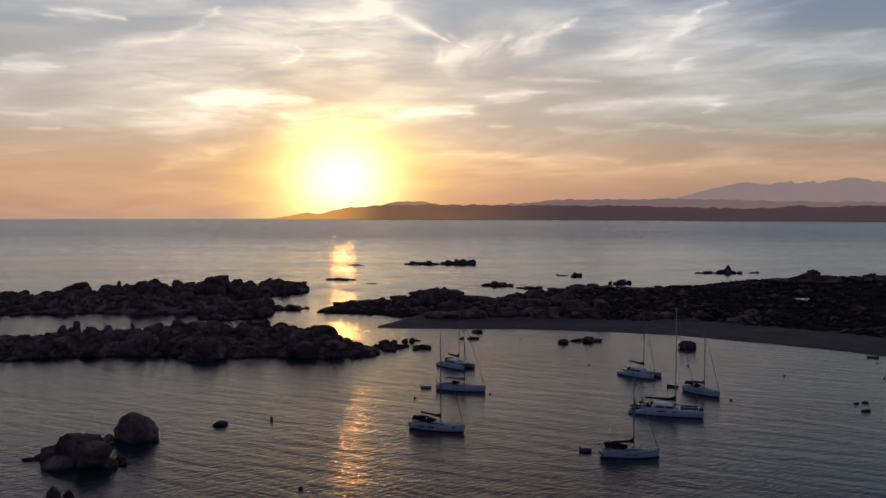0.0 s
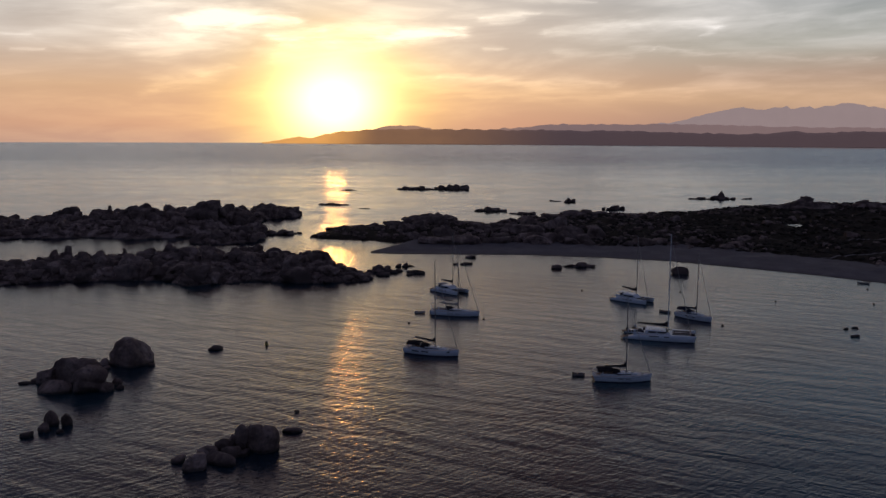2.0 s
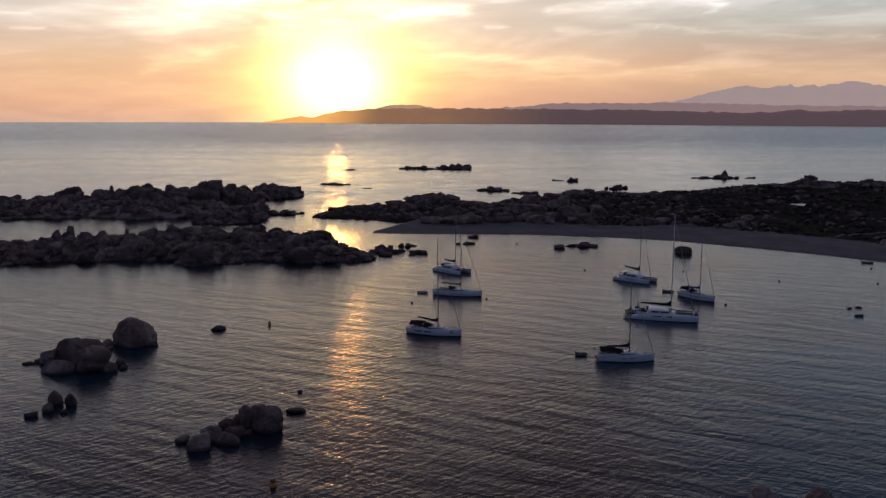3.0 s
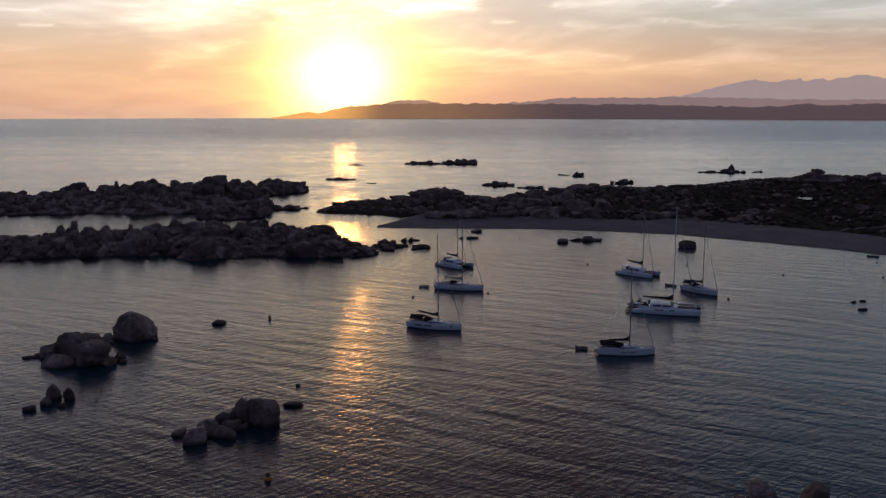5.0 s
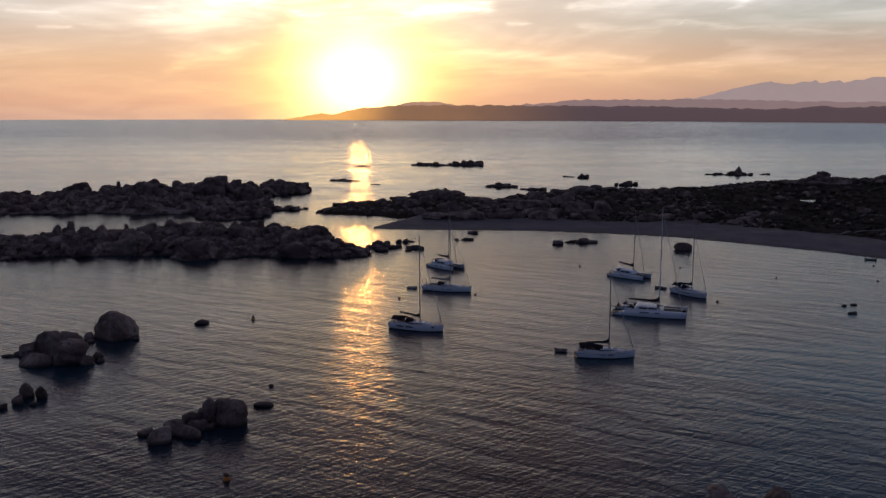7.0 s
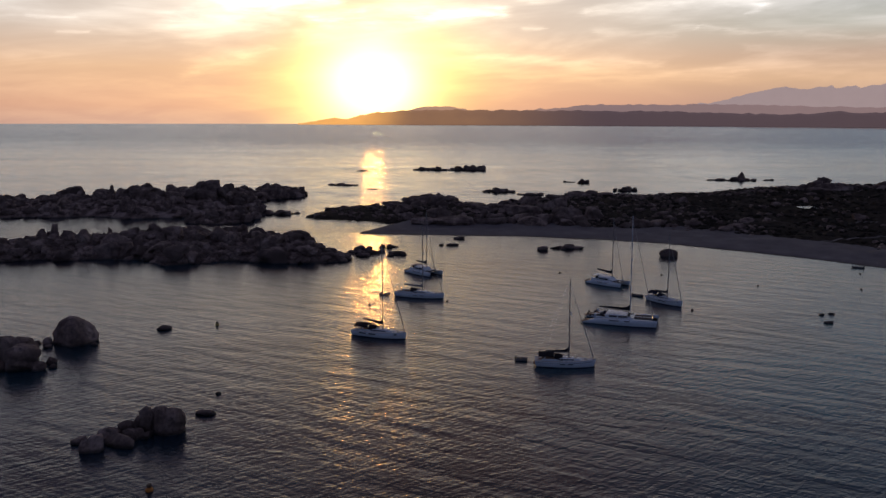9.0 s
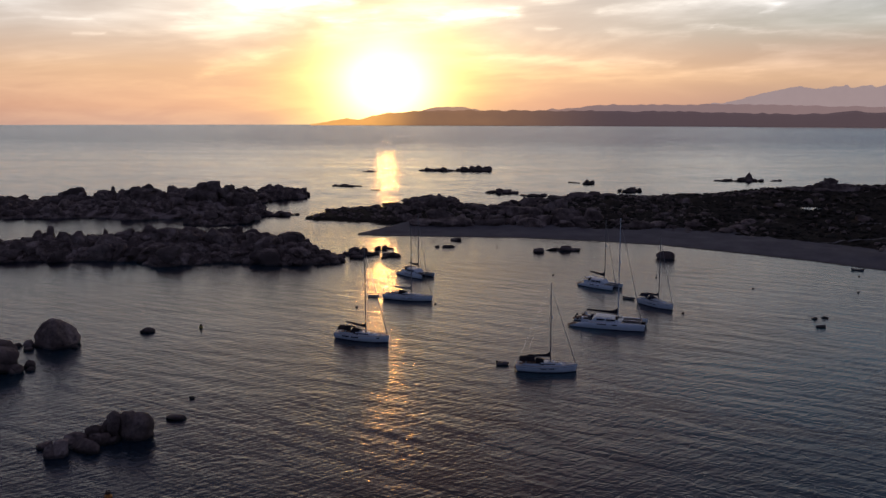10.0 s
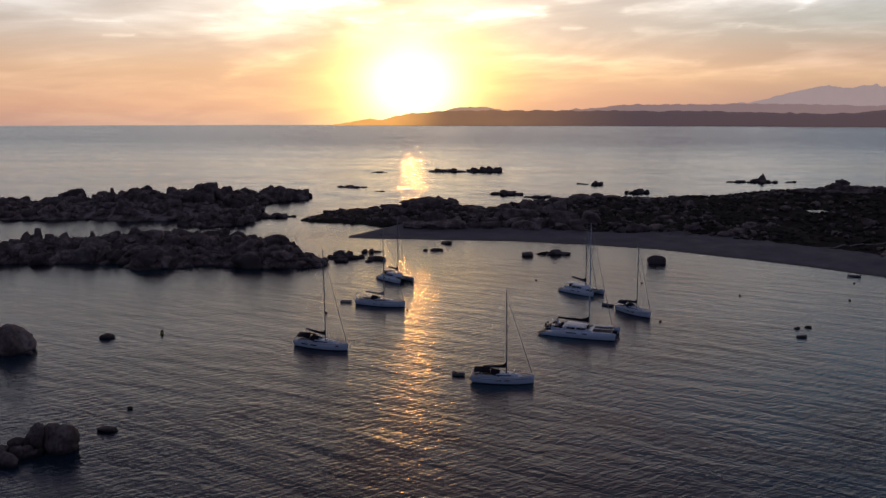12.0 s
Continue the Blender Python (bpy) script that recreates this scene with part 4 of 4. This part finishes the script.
def cabin(x0, x1, w0, w1, z0, h0, h1, rake0=0.3, rake1=0.8, inset=0.82):
    """A deckhouse with sloping ends and sides."""
    secs = []
    for x, w, h, f in ((x0, w0, 0.02, 1.0), (x0 + rake0, w0, h0, inset), ((x0 + x1) / 2, (w0 + w1) / 2, (h0 + h1) / 2 + 0.04, inset), (x1 - rake1, w1, h1, inset), (x1, w1 * 0.7, 0.02, 1.0)):
        secs.append([(x, w / 2, z0), (x, w / 2 * (1 + f) / 2, z0 + h * 0.6), (x, w / 2 * f, z0 + h), (x, w / 4 * f, z0 + h * 1.06), (x, -w / 4 * f, z0 + h * 1.06), (x, -w / 2 * f, z0 + h), (x, -w / 2 * (1 + f) / 2, z0 + h * 0.6), (x, -w / 2, z0)])
    bm = loft(secs)
    bmesh.ops.bevel(bm, geom=[e for e in bm.edges], offset=0.03, segments=1, affect="EDGES")
    return bm


def ring_bm(radius, tube, at, tilt=0.0, sides=20):
    pts = []
    m = pose(*at, 0, tilt, 0)
    for k in range(sides + 1):
        a = 2 * math.pi * k / sides
        pts.append(m @ Vector((0, radius * math.cos(a), radius * math.sin(a))))
    return rod(pts, tube, 6)


def rig(boat, mx, deck, top, boom_z, boom_len, stay_x, stay_z, half, cover, back_x=None, lift=0.0, fat=0.16, spar=ALU):
    """Mast, boom with its covered mainsail, furled headsail and wires."""
    mast = part("mast", rod([(mx, 0, deck), (mx - 0.05, 0, (deck + top) / 2), (mx - 0.16, 0, top)], 0.115, 10, 0.075), spar, boat)
    for k, f in enumerate((0.42, 0.70)):
        z, s = deck + (top - deck) * f, half * (0.62 - 0.14 * k)
        part("spreader", rod([(mx - 0.3, -s, z + 0.05), (mx - 0.05, 0, z), (mx - 0.3, s, z + 0.05)], 0.035, 6), ALU, mast)
    part("masthead_aerial", rod([(mx - 0.16, 0.05, top), (mx - 0.16, 0.05, top + 0.7)], 0.012, 5), STEEL, mast)
    part("radar_reflector", rod([(mx + 0.16, 0, deck + (top - deck) * 0.55), (mx + 0.16, 0, deck + (top - deck) * 0.55 + 0.5)], 0.09, 8), GELCOAT, mast)
    end = (mx - boom_len, 0, boom_z + lift)
    boom = part("boom", rod([(mx - 0.1, 0, boom_z), end], 0.085, 8), ALU, boat)
    secs = []
    for k in range(9):
        f = k / 8
        x, z = mx - 0.05 - (boom_len - 0.2) * f, boom_z + 0.08 + lift * f
        h = fat * (3.4 - 2.2 * f ** 0.6) + (0.7 * fat * 4 * max(0, 1 - f * 5) ** 1.5)
        w = fat * (1.1 - 0.4 * f)
        secs.append([(x, w * math.cos(a) * (0.7 if math.sin(a) > 0.5 else 1.0), z + h * (0.5 + 0.5 * math.sin(a)) + 0.02 * math.sin(k * 2.1)) for a in (2 * math.pi * q / 10 for q in range(10))])
    part("sail_cover", loft(secs), cover, boom, "furled mainsail under a dark canvas cover", True)
    part("kicker", rod([(mx - 0.1, 0, deck + 0.1), (mx - 1.3, 0, boom_z + lift * 0.25)], 0.03, 6), STEEL, boom)
    hound = (mx - 0.12, 0, top - 0.9)
    a, b = Vector((stay_x, 0, stay_z)), Vector(hound)
    part("furled_headsail", rod([a.lerp(b, 0.02), a.lerp(b, 0.10), a.lerp(b, 0.45), a.lerp(b, 0.93)], 0.085, 8, 0.03), SAILCLOTH, boat, "rolled headsail on the forestay", True)
    part("forestay", rod([a, b], 0.016, 5), STEEL, boat)
    for s in (1, -1):
        part("shroud", rod([(mx - 0.3, s * half * 0.97, deck - 0.1), (mx - 0.3, s * half * 0.62, deck + (top - deck) * 0.42), (mx - 0.3, s * half * 0.48, deck + (top - deck) * 0.70), (mx - 0.15, 0, top - 0.3)], 0.012, 5), STEEL, boat)
    if back_x is not None:
        part("backstay", rod([(mx - 0.16, 0, top), (back_x, 0, stay_z)], 0.012, 5), STEEL, boat)
    part("topping_lift", rod([(mx - 0.16, 0, top), end], 0.009, 4), STEEL, boat)


def rails(boat, stations, heights=(0.32, 0.62)):
    """Stanchions and guard wires along a deck edge: stations of x, y, z."""
    for p in stations:
        part("stanchion", rod([p, (p[0], p[1], p[2] + 0.64)], 0.016, 5), STEEL, boat)
    for h in heights:
        part("guard_wire", rod([(x, y, z + h) for x, y, z in stations], 0.009, 4), STEEL, boat)


def sloop(label, x, y, turn, length, beam, top, cover=CANVAS, bimini=None, hood=CANVAS, lift=0.0, stripe=None, arch_bar=False, long_window=False):
    boat = thing("sailing_yacht", label, "yacht", "boats at anchor", (x, y, 0), turn)
    L = length / 2
    stern, bow = 1.10, 1.42
    part("hull", loft(hull_rings(length, beam, stern, bow, 1.0)), GELCOAT, boat, "white gelcoat hull", True)
    part("antifouling", loft(hull_rings(length * 0.998, beam, 0.13, 0.13, 0.0, grow=0.006)), ANTIFOUL, boat, "dark blue antifouling", True)
    # deck plate
    rings = hull_rings(length * 0.985, beam * 0.97, stern, bow, 1.0)
    deck = [[(r[0][0], r[0][1], r[0][2] + 0.005), (r[0][0], r[0][1] * 0.5, r[0][2] + 0.045), (r[0][0], -r[0][1] * 0.5, r[0][2] + 0.045), (r[0][0], -r[0][1], r[0][2] + 0.005),
             (r[0][0], -r[0][1], r[0][2] - 0.05), (r[0][0], r[0][1], r[0][2] - 0.05)] for r in rings]
    part("deck", loft(deck), DECK, boat, "off-white non-slip deck")
    edge = [r[0] for r in hull_rings(length, beam, stern, bow, 1.0)]
    for s in (1, -1):
        part("toe_rail", rod([(p[0], s * p[1], p[2] + 0.03) for p in edge], 0.03, 5), ALU, boat)
        if stripe:
            part("hull_stripe", rod([(p[0], s * (p[1] * 0.997 + 0.004), p[2] * 0.78) for p in edge[:-1]], 0.035, 5), stripe, boat)
        for u0, u1 in ((0.16, 0.32), (0.36, 0.50), (0.80, 0.86)) if long_window else ((0.40, 0.52), (0.56, 0.64)):
            q = [edge[int(round(u * 22))] for u in (u0, u1)]
            part("hull_window", rod([(q[0][0], s * q[0][1] * 0.988, q[0][2] * (0.74 if long_window else 0.62)), (q[1][0], s * q[1][1] * 0.988, q[1][2] * (0.74 if long_window else 0.62))], 0.14 if long_window else 0.075, 6), GLASS_DARK, boat)
    # coachroof with its windows
    roof_z = 1.16
    part("coachroof", cabin(-L * 0.24, L * 0.62, beam * 0.66, beam * 0.40, roof_z, 0.50, 0.34), GELCOAT, boat)
    for s in (1, -1):
        part("cabin_window", rod([(-L * 0.14, s * beam * 0.308, roof_z + 0.30), (L * 0.12, s * beam * 0.275, roof_z + 0.29), (L * 0.30, s * beam * 0.235, roof_z + 0.25)], 0.085, 6), GLASS_DARK, boat)
        part("handrail", rod([(-L * 0.1, s * beam * 0.22, roof_z + 0.60), (L * 0.3, s * beam * 0.17, roof_z + 0.52)], 0.02, 5), STEEL, boat)
    for hx in (L * 0.16, L * 0.36, L * 0.72):
        z = roof_z + (0.53 - 0.2 * hx / L) if hx < L * 0.6 else 1.36
        part("hatch", box(0.6, 0.6, 0.06, (hx, 0, z), 0.015), GLASS_DARK, boat)
    # cockpit
    part("cockpit_sole", box(L * 0.62, beam * 0.30, 0.03, (-L * 0.60, 0, 1.165)), TEAK, boat)
    for s in (1, -1):
        part("cockpit_seat", box(L * 0.52, beam * 0.16, 0.18, (-L * 0.55, s * beam * 0.235, 1.24), 0.02), TEAK, boat)
        part("coaming", box(L * 0.60, 0.16, 0.34, (-L * 0.52, s * beam * 0.335, 1.32), 0.05, 0.85), GELCOAT, boat)
        part("winch", rod([(-L * 0.50, s * beam * 0.335, 1.48), (-L * 0.50, s * beam * 0.335, 1.66)], 0.08, 10), STEEL, boat)
    part("wheel", ring_bm(0.45, 0.02, (-L * 0.72, 0, 1.72), 8), STEEL, boat)
    part("pedestal", box(0.22, 0.24, 0.75, (-L * 0.68, 0, 1.54), 0.04, 0.7), GELCOAT, boat)
    part("swim_platform", box(0.5, beam * 0.55, 0.06, (-L - 0.12, 0, 0.42), 0.02), TEAK, boat)
    if hood:
        part("sprayhood", arch(-L * 0.36, -L * 0.08, beam * 0.64, 1.45, 2.3, 0.5, 0.05, 11, -0.25), hood, boat, "dark canvas sprayhood", True)
    if bimini:
        b = part("bimini", arch(-L * 0.90, -L * 0.38, beam * 0.68, 1.86, 2.46, 0.46, 0.06, 13, 0.06), bimini, boat, "dark canvas bimini awning over the cockpit", True)
        for s in (1, -1):
            for px in (-L * 0.9, -L * 0.66, -L * 0.44):
                part("bimini_frame", rod([(-L * 0.68, s * beam * 0.35, 1.40), (px, s * beam * 0.345, 1.85)], 0.016, 5), STEEL, b)
    if arch_bar:
        part("stern_arch", rod([(-L * 0.93, beam * 0.36, 1.2), (-L * 0.98, beam * 0.34, 2.6), (-L * 0.98, 0, 2.75), (-L * 0.98, -beam * 0.34, 2.6), (-L * 0.93, -beam * 0.36, 1.2)], 0.07, 6), GELCOAT, boat, "pale stern gantry")
    # pulpit, pushpit and guard wires
    part("pulpit", rod([(L * 0.80, beam * 0.17, 1.95), (L * 0.97, beam * 0.06, 2.02), (L * 1.02, 0, 2.03), (L * 0.97, -beam * 0.06, 2.02), (L * 0.80, -beam * 0.17, 1.95)], 0.018, 6), STEEL, boat)
    part("pushpit", rod([(-L * 0.75, beam * 0.42, 1.78), (-L * 0.97, beam * 0.38, 1.76), (-L * 0.99, beam * 0.12, 1.76)], 0.018, 6), STEEL, boat)
    part("pushpit", rod([(-L * 0.75, -beam * 0.42, 1.78), (-L * 0.97, -beam * 0.38, 1.76), (-L * 0.99, -beam * 0.12, 1.76)], 0.018, 6), STEEL, boat)
    for s in (1, -1):
        rails(boat, [(edge[k][0], s * edge[k][1] * 0.97, edge[k][2]) for k in (0, 3, 6, 9, 12, 15, 18, 20)])
    part("anchor", box(0.5, 0.16, 0.12, (L * 1.0, 0, 1.40), 0.03), STEEL, boat)
    part("rudder_blade", box(0.5, 0.06, 1.0, (-L * 0.86, 0, -0.45), 0.02), ANTIFOUL, boat)
    rig(boat, L * 0.14, 1.6, top, 2.55, L * 0.80, L * 0.985, 1.5, beam * 0.47, cover, -L * 0.97, lift)
    return boat


def catamaran(label, x, y, turn, length, wide, top, cover=CANVAS, lift=0.25, roof=GELCOAT, fat=0.2, tall=1.12, open_cockpit=False):
    boat = thing("sailing_catamaran", label, "catamaran", "boats at anchor", (x, y, 0), turn)
    L, hb = length / 2, length * 0.125
    off = wide / 2 - hb / 2
    k = length / 12.0
    for s in (1, -1):
        rings = [[(px, py + s * off, pz) for px, py, pz in r] for r in hull_rings(length, hb, 0.30, 1.34 * k, 0.5, full=0.72, keel=0.55, scoop=0.26 if open_cockpit else 0.20)]
        hull = part("hull", loft(rings), GELCOAT, boat, "white gelcoat hull", True)
        low = [[(px, py + s * off, pz) for px, py, pz in r] for r in hull_rings(length * 0.997, hb, 0.14, 0.14, 0.0, full=0.72, keel=0.55, grow=0.006)]
        part("antifouling", loft(low), ANTIFOUL, hull, "dark antifouling", True)
        for u0, u1 in ((-0.25, 0.02), (0.16, 0.30)):
            part("hull_window", rod([(L * u0, s * (off + hb * 0.492), 0.98 * k), (L * u1, s * (off + hb * 0.475), 1.0 * k)], 0.10 * k, 6), GLASS_DARK, hull)
            part("hull_window", rod([(L * u0, s * (off - hb * 0.492), 0.98 * k), (L * u1, s * (off - hb * 0.475), 1.0 * k)], 0.10 * k, 6), GLASS_DARK, hull)
        for q in range(3):
            part("transom_step", box(0.5 * k, hb * 0.8, 0.10, (-L - 0.05 + 0.42 * k * q, s * off, 0.42 + 0.24 * q), 0.02), TEAK, hull)
        rails(boat, [(L * f, s * (off + hb * 0.44 * (1 if f < 0.5 else 0.6)), (1.10 + 0.2 * (f + 0.5)) * k) for f in (-0.5, -0.3, 0.0, 0.3, 0.6, 0.9)])
        part("side_deck", box(L * 0.8, hb * 0.82, 0.06, (-L * 0.08, s * off, 1.15 * k), 0.02), DECK, boat)
    part("bridge_deck", box(L * 1.08, wide - hb * 1.1, 0.62 * k, (-L * 0.15, 0, 0.98 * k), 0.08), GELCOAT, boat)
    zc, bow_z = 1.22 * k, 1.38 * k
    saloon = part("saloon", cabin(-L * 0.38, L * (0.36 if open_cockpit else 0.42), wide * 0.70, wide * 0.56, zc, tall * k, (tall - 0.14) * k, 0.2, 1.3 * k, 0.80), GELCOAT, boat)
    # wrap-round saloon windows
    for s in (1, -1):
        for panes in (((-L * 0.28, 1.012), (-L * 0.06, 0.977)), ((-L * 0.02, 0.968), (L * 0.14, 0.925), (L * 0.22, 0.89))):
            part("saloon_window", loft([[(a, s * b, zc + h) for b, h in ((wide * 0.340 * c, tall * 0.35 * k), (wide * 0.312 * c, tall * 0.74 * k), (wide * 0.295 * c, tall * 0.74 * k), (wide * 0.323 * c, tall * 0.35 * k))]
                                    for a, c in panes]), GLASS_DARK, boat)
        part("saloon_window", loft([[(L * 0.285 + dx, yy, zc + h) for dx, h in ((-0.02 * k, tall * 0.49 * k), (-0.36 * k, tall * 0.77 * k), (-0.44 * k, tall * 0.75 * k), (-0.1, tall * 0.46 * k))] for yy in (s * 0.15, s * wide * 0.22)]), GLASS_DARK, boat)
    if open_cockpit:
        # cushions, sail bags and boxes left about the aft deck
        rnd = random.Random(31)
        for q in range(9):
            bx, by = -L * rnd.uniform(0.44, 0.80), wide * rnd.uniform(-0.30, 0.30)
            part("deck_cushion" if q % 2 else "sail_bag", box(rnd.uniform(0.5, 1.3), rnd.uniform(0.4, 0.9), rnd.uniform(0.3, 0.65), (bx, by, zc + 0.25), 0.1, 0.85), (CANVAS, NAVY, RUBBER)[q % 3], boat)
        for s in (1, -1):
            part("helm_pod", box(0.5, 0.6, 1.0, (-L * 0.66, s * wide * 0.33, zc + 0.4), 0.08, 0.75), GELCOAT, boat)
            part("steering_wheel", ring_bm(0.5, 0.03, (-L * 0.70, s * wide * 0.33, zc + 0.85), 8), CANVAS, boat)
            part("aft_rail", rod([(-L * 0.84, s * wide * 0.42, zc - 0.2), (-L * 0.84, s * wide * 0.42, zc + 0.75), (-L * 0.45, s * wide * 0.42, zc + 0.75), (-L * 0.45, s * wide * 0.42, zc - 0.2)], 0.022, 5), STEEL, boat)
            part("outboard_motor", box(0.4, 0.35, 0.6, (-L * 0.88, s * wide * 0.12, zc + 0.45), 0.08, 0.8), CANVAS, boat)
        part("roof_hatch", cabin(L * 0.20, L * 0.38, wide * 0.24, wide * 0.20, zc + tall * 0.92 * k, 0.28, 0.22, 0.2, 0.3), GLASS_DARK, boat, "dark glazed dome by the mast")
        part("bow_locker", box(L * 0.12, wide * 0.16, 0.5, (L * 0.95, 0, bow_z - 0.45), 0.08), CANVAS, boat)
        for s in (1, -1):
            part("roof_handrail", rod([(-L * 0.3, s * wide * 0.24, zc + (tall + 0.12) * k), (L * 0.12, s * wide * 0.21, zc + (tall + 0.06) * k)], 0.03, 5), STEEL, boat)
    else:
        part("hardtop" if roof is GELCOAT else "bimini", box(L * 0.42, wide * 0.50, 0.08, (-L * 0.54, 0, zc + (tall + 0.10) * k), 0.04), roof, boat)
    for s in () if open_cockpit else (1, -1):
        part("hardtop_post", rod([(-L * 0.73, s * wide * 0.23, zc), (-L * 0.73, s * wide * 0.23, zc + (tall + 0.08) * k)], 0.035, 6), STEEL, boat)
        part("cockpit_seat", box(L * 0.34, 0.6, 0.42, (-L * 0.62, s * wide * 0.24, zc + 0.22), 0.04), GELCOAT, boat)
        part("davit", rod([(-L * 0.80, s * wide * 0.18, zc + 0.1), (-L * 0.95, s * wide * 0.18, zc + 0.75), (-L * 1.06, s * wide * 0.18, zc + 0.7)], 0.045, 6), STEEL, boat)
    part("cockpit_table", box(0.8, 1.2, 0.06, (-L * 0.62, 0, zc + 0.55), 0.02), TEAK, boat)
    part("helm_seat", box(0.5, 1.1, 0.75, (-L * 0.40, -wide * 0.26, zc + 0.95 * k), 0.06), NAVY, boat)
    part("wheel", ring_bm(0.38, 0.02, (-L * 0.34, -wide * 0.26, zc + 1.25 * k), 12), STEEL, boat)
    # forward beam, net and its walkway
    bz = 1.38 * k
    beam = part("crossbeam", rod([(L * 0.88, -off, bz), (L * 0.90, 0, bz + 0.05), (L * 0.88, off, bz)], 0.10, 8), ALU, boat)
    part("striker", rod([(L * 0.89, -off * 0.6, bz), (L * 0.90, 0, bz + 0.6), (L * 0.89, off * 0.6, bz)], 0.025, 5), STEEL, beam)
    for s in (1, -1):
        part("trampoline", box(L * 0.47, off - hb * 0.5 - 0.15, 0.03, (L * 0.635, s * (off - hb * 0.4) / 2, bz - 0.02)), NET, boat, "dark trampoline netting")
        part("pulpit", rod([(L * 0.84, s * (off + hb * 0.2), 2.2 * k), (L * 0.98, s * off, 2.24 * k), (L * 0.84, s * (off - hb * 0.2), 2.2 * k)], 0.018, 5), STEEL, boat)
    part("walkway", box(L * 0.50, 0.35, 0.08, (L * 0.63, 0, bz - 0.04), 0.02), GELCOAT, boat)
    roofz = zc + tall * k
    rig(boat, L * 0.26, roofz, top, roofz + (0.5 if open_cockpit else 0.95) * k, L * 0.86, L * 0.89, bz + 0.15, wide * 0.44, cover, None, lift, fat, GELCOAT if open_cockpit else ALU)
    return boat


def dinghy(label, x, y, turn, length, mat, outboard=True):
    d = thing("dinghy", label, "dinghy", "", (x, y, 0.0), turn)
    L, r = length / 2, 0.21
    pts = [(-L, 0.52, 0.2), (L * 0.4, 0.55, 0.21), (L * 0.75, 0.42, 0.27), (L * 0.96, 0.0, 0.34), (L * 0.75, -0.42, 0.27), (L * 0.4, -0.55, 0.21), (-L, -0.52, 0.2)]
    part("tube", rod(pts, r, 10), mat, d, "", True)
    part("floor", box(length * 0.8, 0.85, 0.06, (-0.1, 0, 0.10), 0.01), DECK, d)
    part("thwart", box(0.25, 0.95, 0.05, (-0.2, 0, 0.36), 0.01), TEAK, d)
    part("transom", box(0.06, 0.85, 0.45, (-L + 0.15, 0, 0.30), 0.01), TEAK, d)
    if outboard:
        motor = part("outboard", box(0.40, 0.28, 0.34, (-L - 0.06, 0, 0.56), 0.08, 0.8), CANVAS, d)
        part("outboard_leg", box(0.14, 0.10, 0.8, (-L - 0.10, 0, 0.15), 0.03), CANVAS, motor)
    return d


sloop("white sloop with dark bimini and sprayhood at anchor", -6.6, 166.9, -18, 11.8, 3.9, 20.0, CANVAS, CANVAS, CANVAS, 0.75, None, False, True)
sloop("white sloop with pale canvas and a grey dinghy astern", -2.2, 204.6, -13, 12.6, 3.9, 18.8, SAILCLOTH, None, CANVAS, 0.45, None, True)
sloop("white sloop with a dark bimini and dark boom cover", 30.5, 149.8, -2, 10.7, 3.6, 16.2, CANVAS, CANVAS, CANVAS, 0.0, NAVY)
sloop("white sloop with navy canvas lying towards the beach", 58.9, 203.4, -52, 10.2, 3.5, 17.2, NAVY, NAVY, NAVY, 0.0, NAVY)
catamaran("white cruising catamaran with a grey boom bag", -4.3, 235.6, -43, 10.9, 6.1, 18.0, CANVAS, 0.3, SAILCLOTH)
big_cat = catamaran("large white catamaran with a dark stacked mainsail", 45.2, 183.4, -14, 16.0, 7.8, 24.0 / 0.84, CANVAS, 0.5, CANVAS, 0.26, 0.68, True)
big_cat.matrix_basis = big_cat.matrix_basis @ Matrix.Diagonal((1.0, 1.0, 0.84, 1.0))      # a low-slung hull
catamaran("white catamaran with a dark boom bag near the beach", 47.5, 225.2, -40, 11.0, 6.0, 18.4, CANVAS, 0.7, GELCOAT, 0.2)
dinghy("grey inflatable dinghy with an outboard moored astern", 22.6, 152.4, -8, 2.1, RUBBER)
dinghy("pale grey inflatable dinghy floating astern", -11.4, 206.6, 0, 2.7, SAILCLOTH, False)
dinghy("dark inflatable dinghy with an outboard on a short painter", 53.4, 210.6, -30, 2.9, RUBBER)


def buoy(label, x, y, radius, mat, post=0.0):
    b = thing("mooring_buoy", label, "buoy", "mooring buoys", (x, y, 0))
    prof = [(0.0, -0.6), (0.7, -0.45), (1.0, 0.0), (0.9, 0.45), (0.55, 0.8), (0.2, 0.95), (0.2, 1.1)]
    secs = [[(radius * max(r, 0.03) * math.cos(a), radius * max(r, 0.03) * math.sin(a), radius * z) for a in (2 * math.pi * k / 14 for k in range(14))] for r, z in prof]
    part("float", loft(secs), mat, b, "", True)
    part("mooring_eye", ring_bm(radius * 0.22, radius * 0.05, (0, 0, radius * 1.25), 0, 10), STEEL, b)
    if post:
        part("post", rod([(0, 0, radius * 0.9), (0, 0, radius + post)], radius * 0.6, 8), DARKBUOY, b)


buoy("orange mooring buoy floating in the bay", -23.8, 94.6, 0.5, ORANGE, 0.3)
buoy("faded yellow marker buoy with a short post", -43.4, 172.6, 0.45, YELLOW, 0.35)
dinghy("small dark boat moored close to the beach", 127.0, 256.6, 170, 3.4, RUBBER)
dinghy("pale dinghy drawn up on the sand", 136.5, 262.0, 150, 3.0, SAILCLOTH, False)
for bx, by in ((5.2, 200.0), (63.9, 196.2), (-13.4, 194.8), (88.2, 226.5), (114.4, 224.0), (123.5, 246.5), (123.0, 222.0), (35.5, 240.0), (64.8, 239.5), (17.8, 288.0)):
    buoy("small dark mooring buoy floating in the bay", bx, by, 0.33, DARKBUOY)
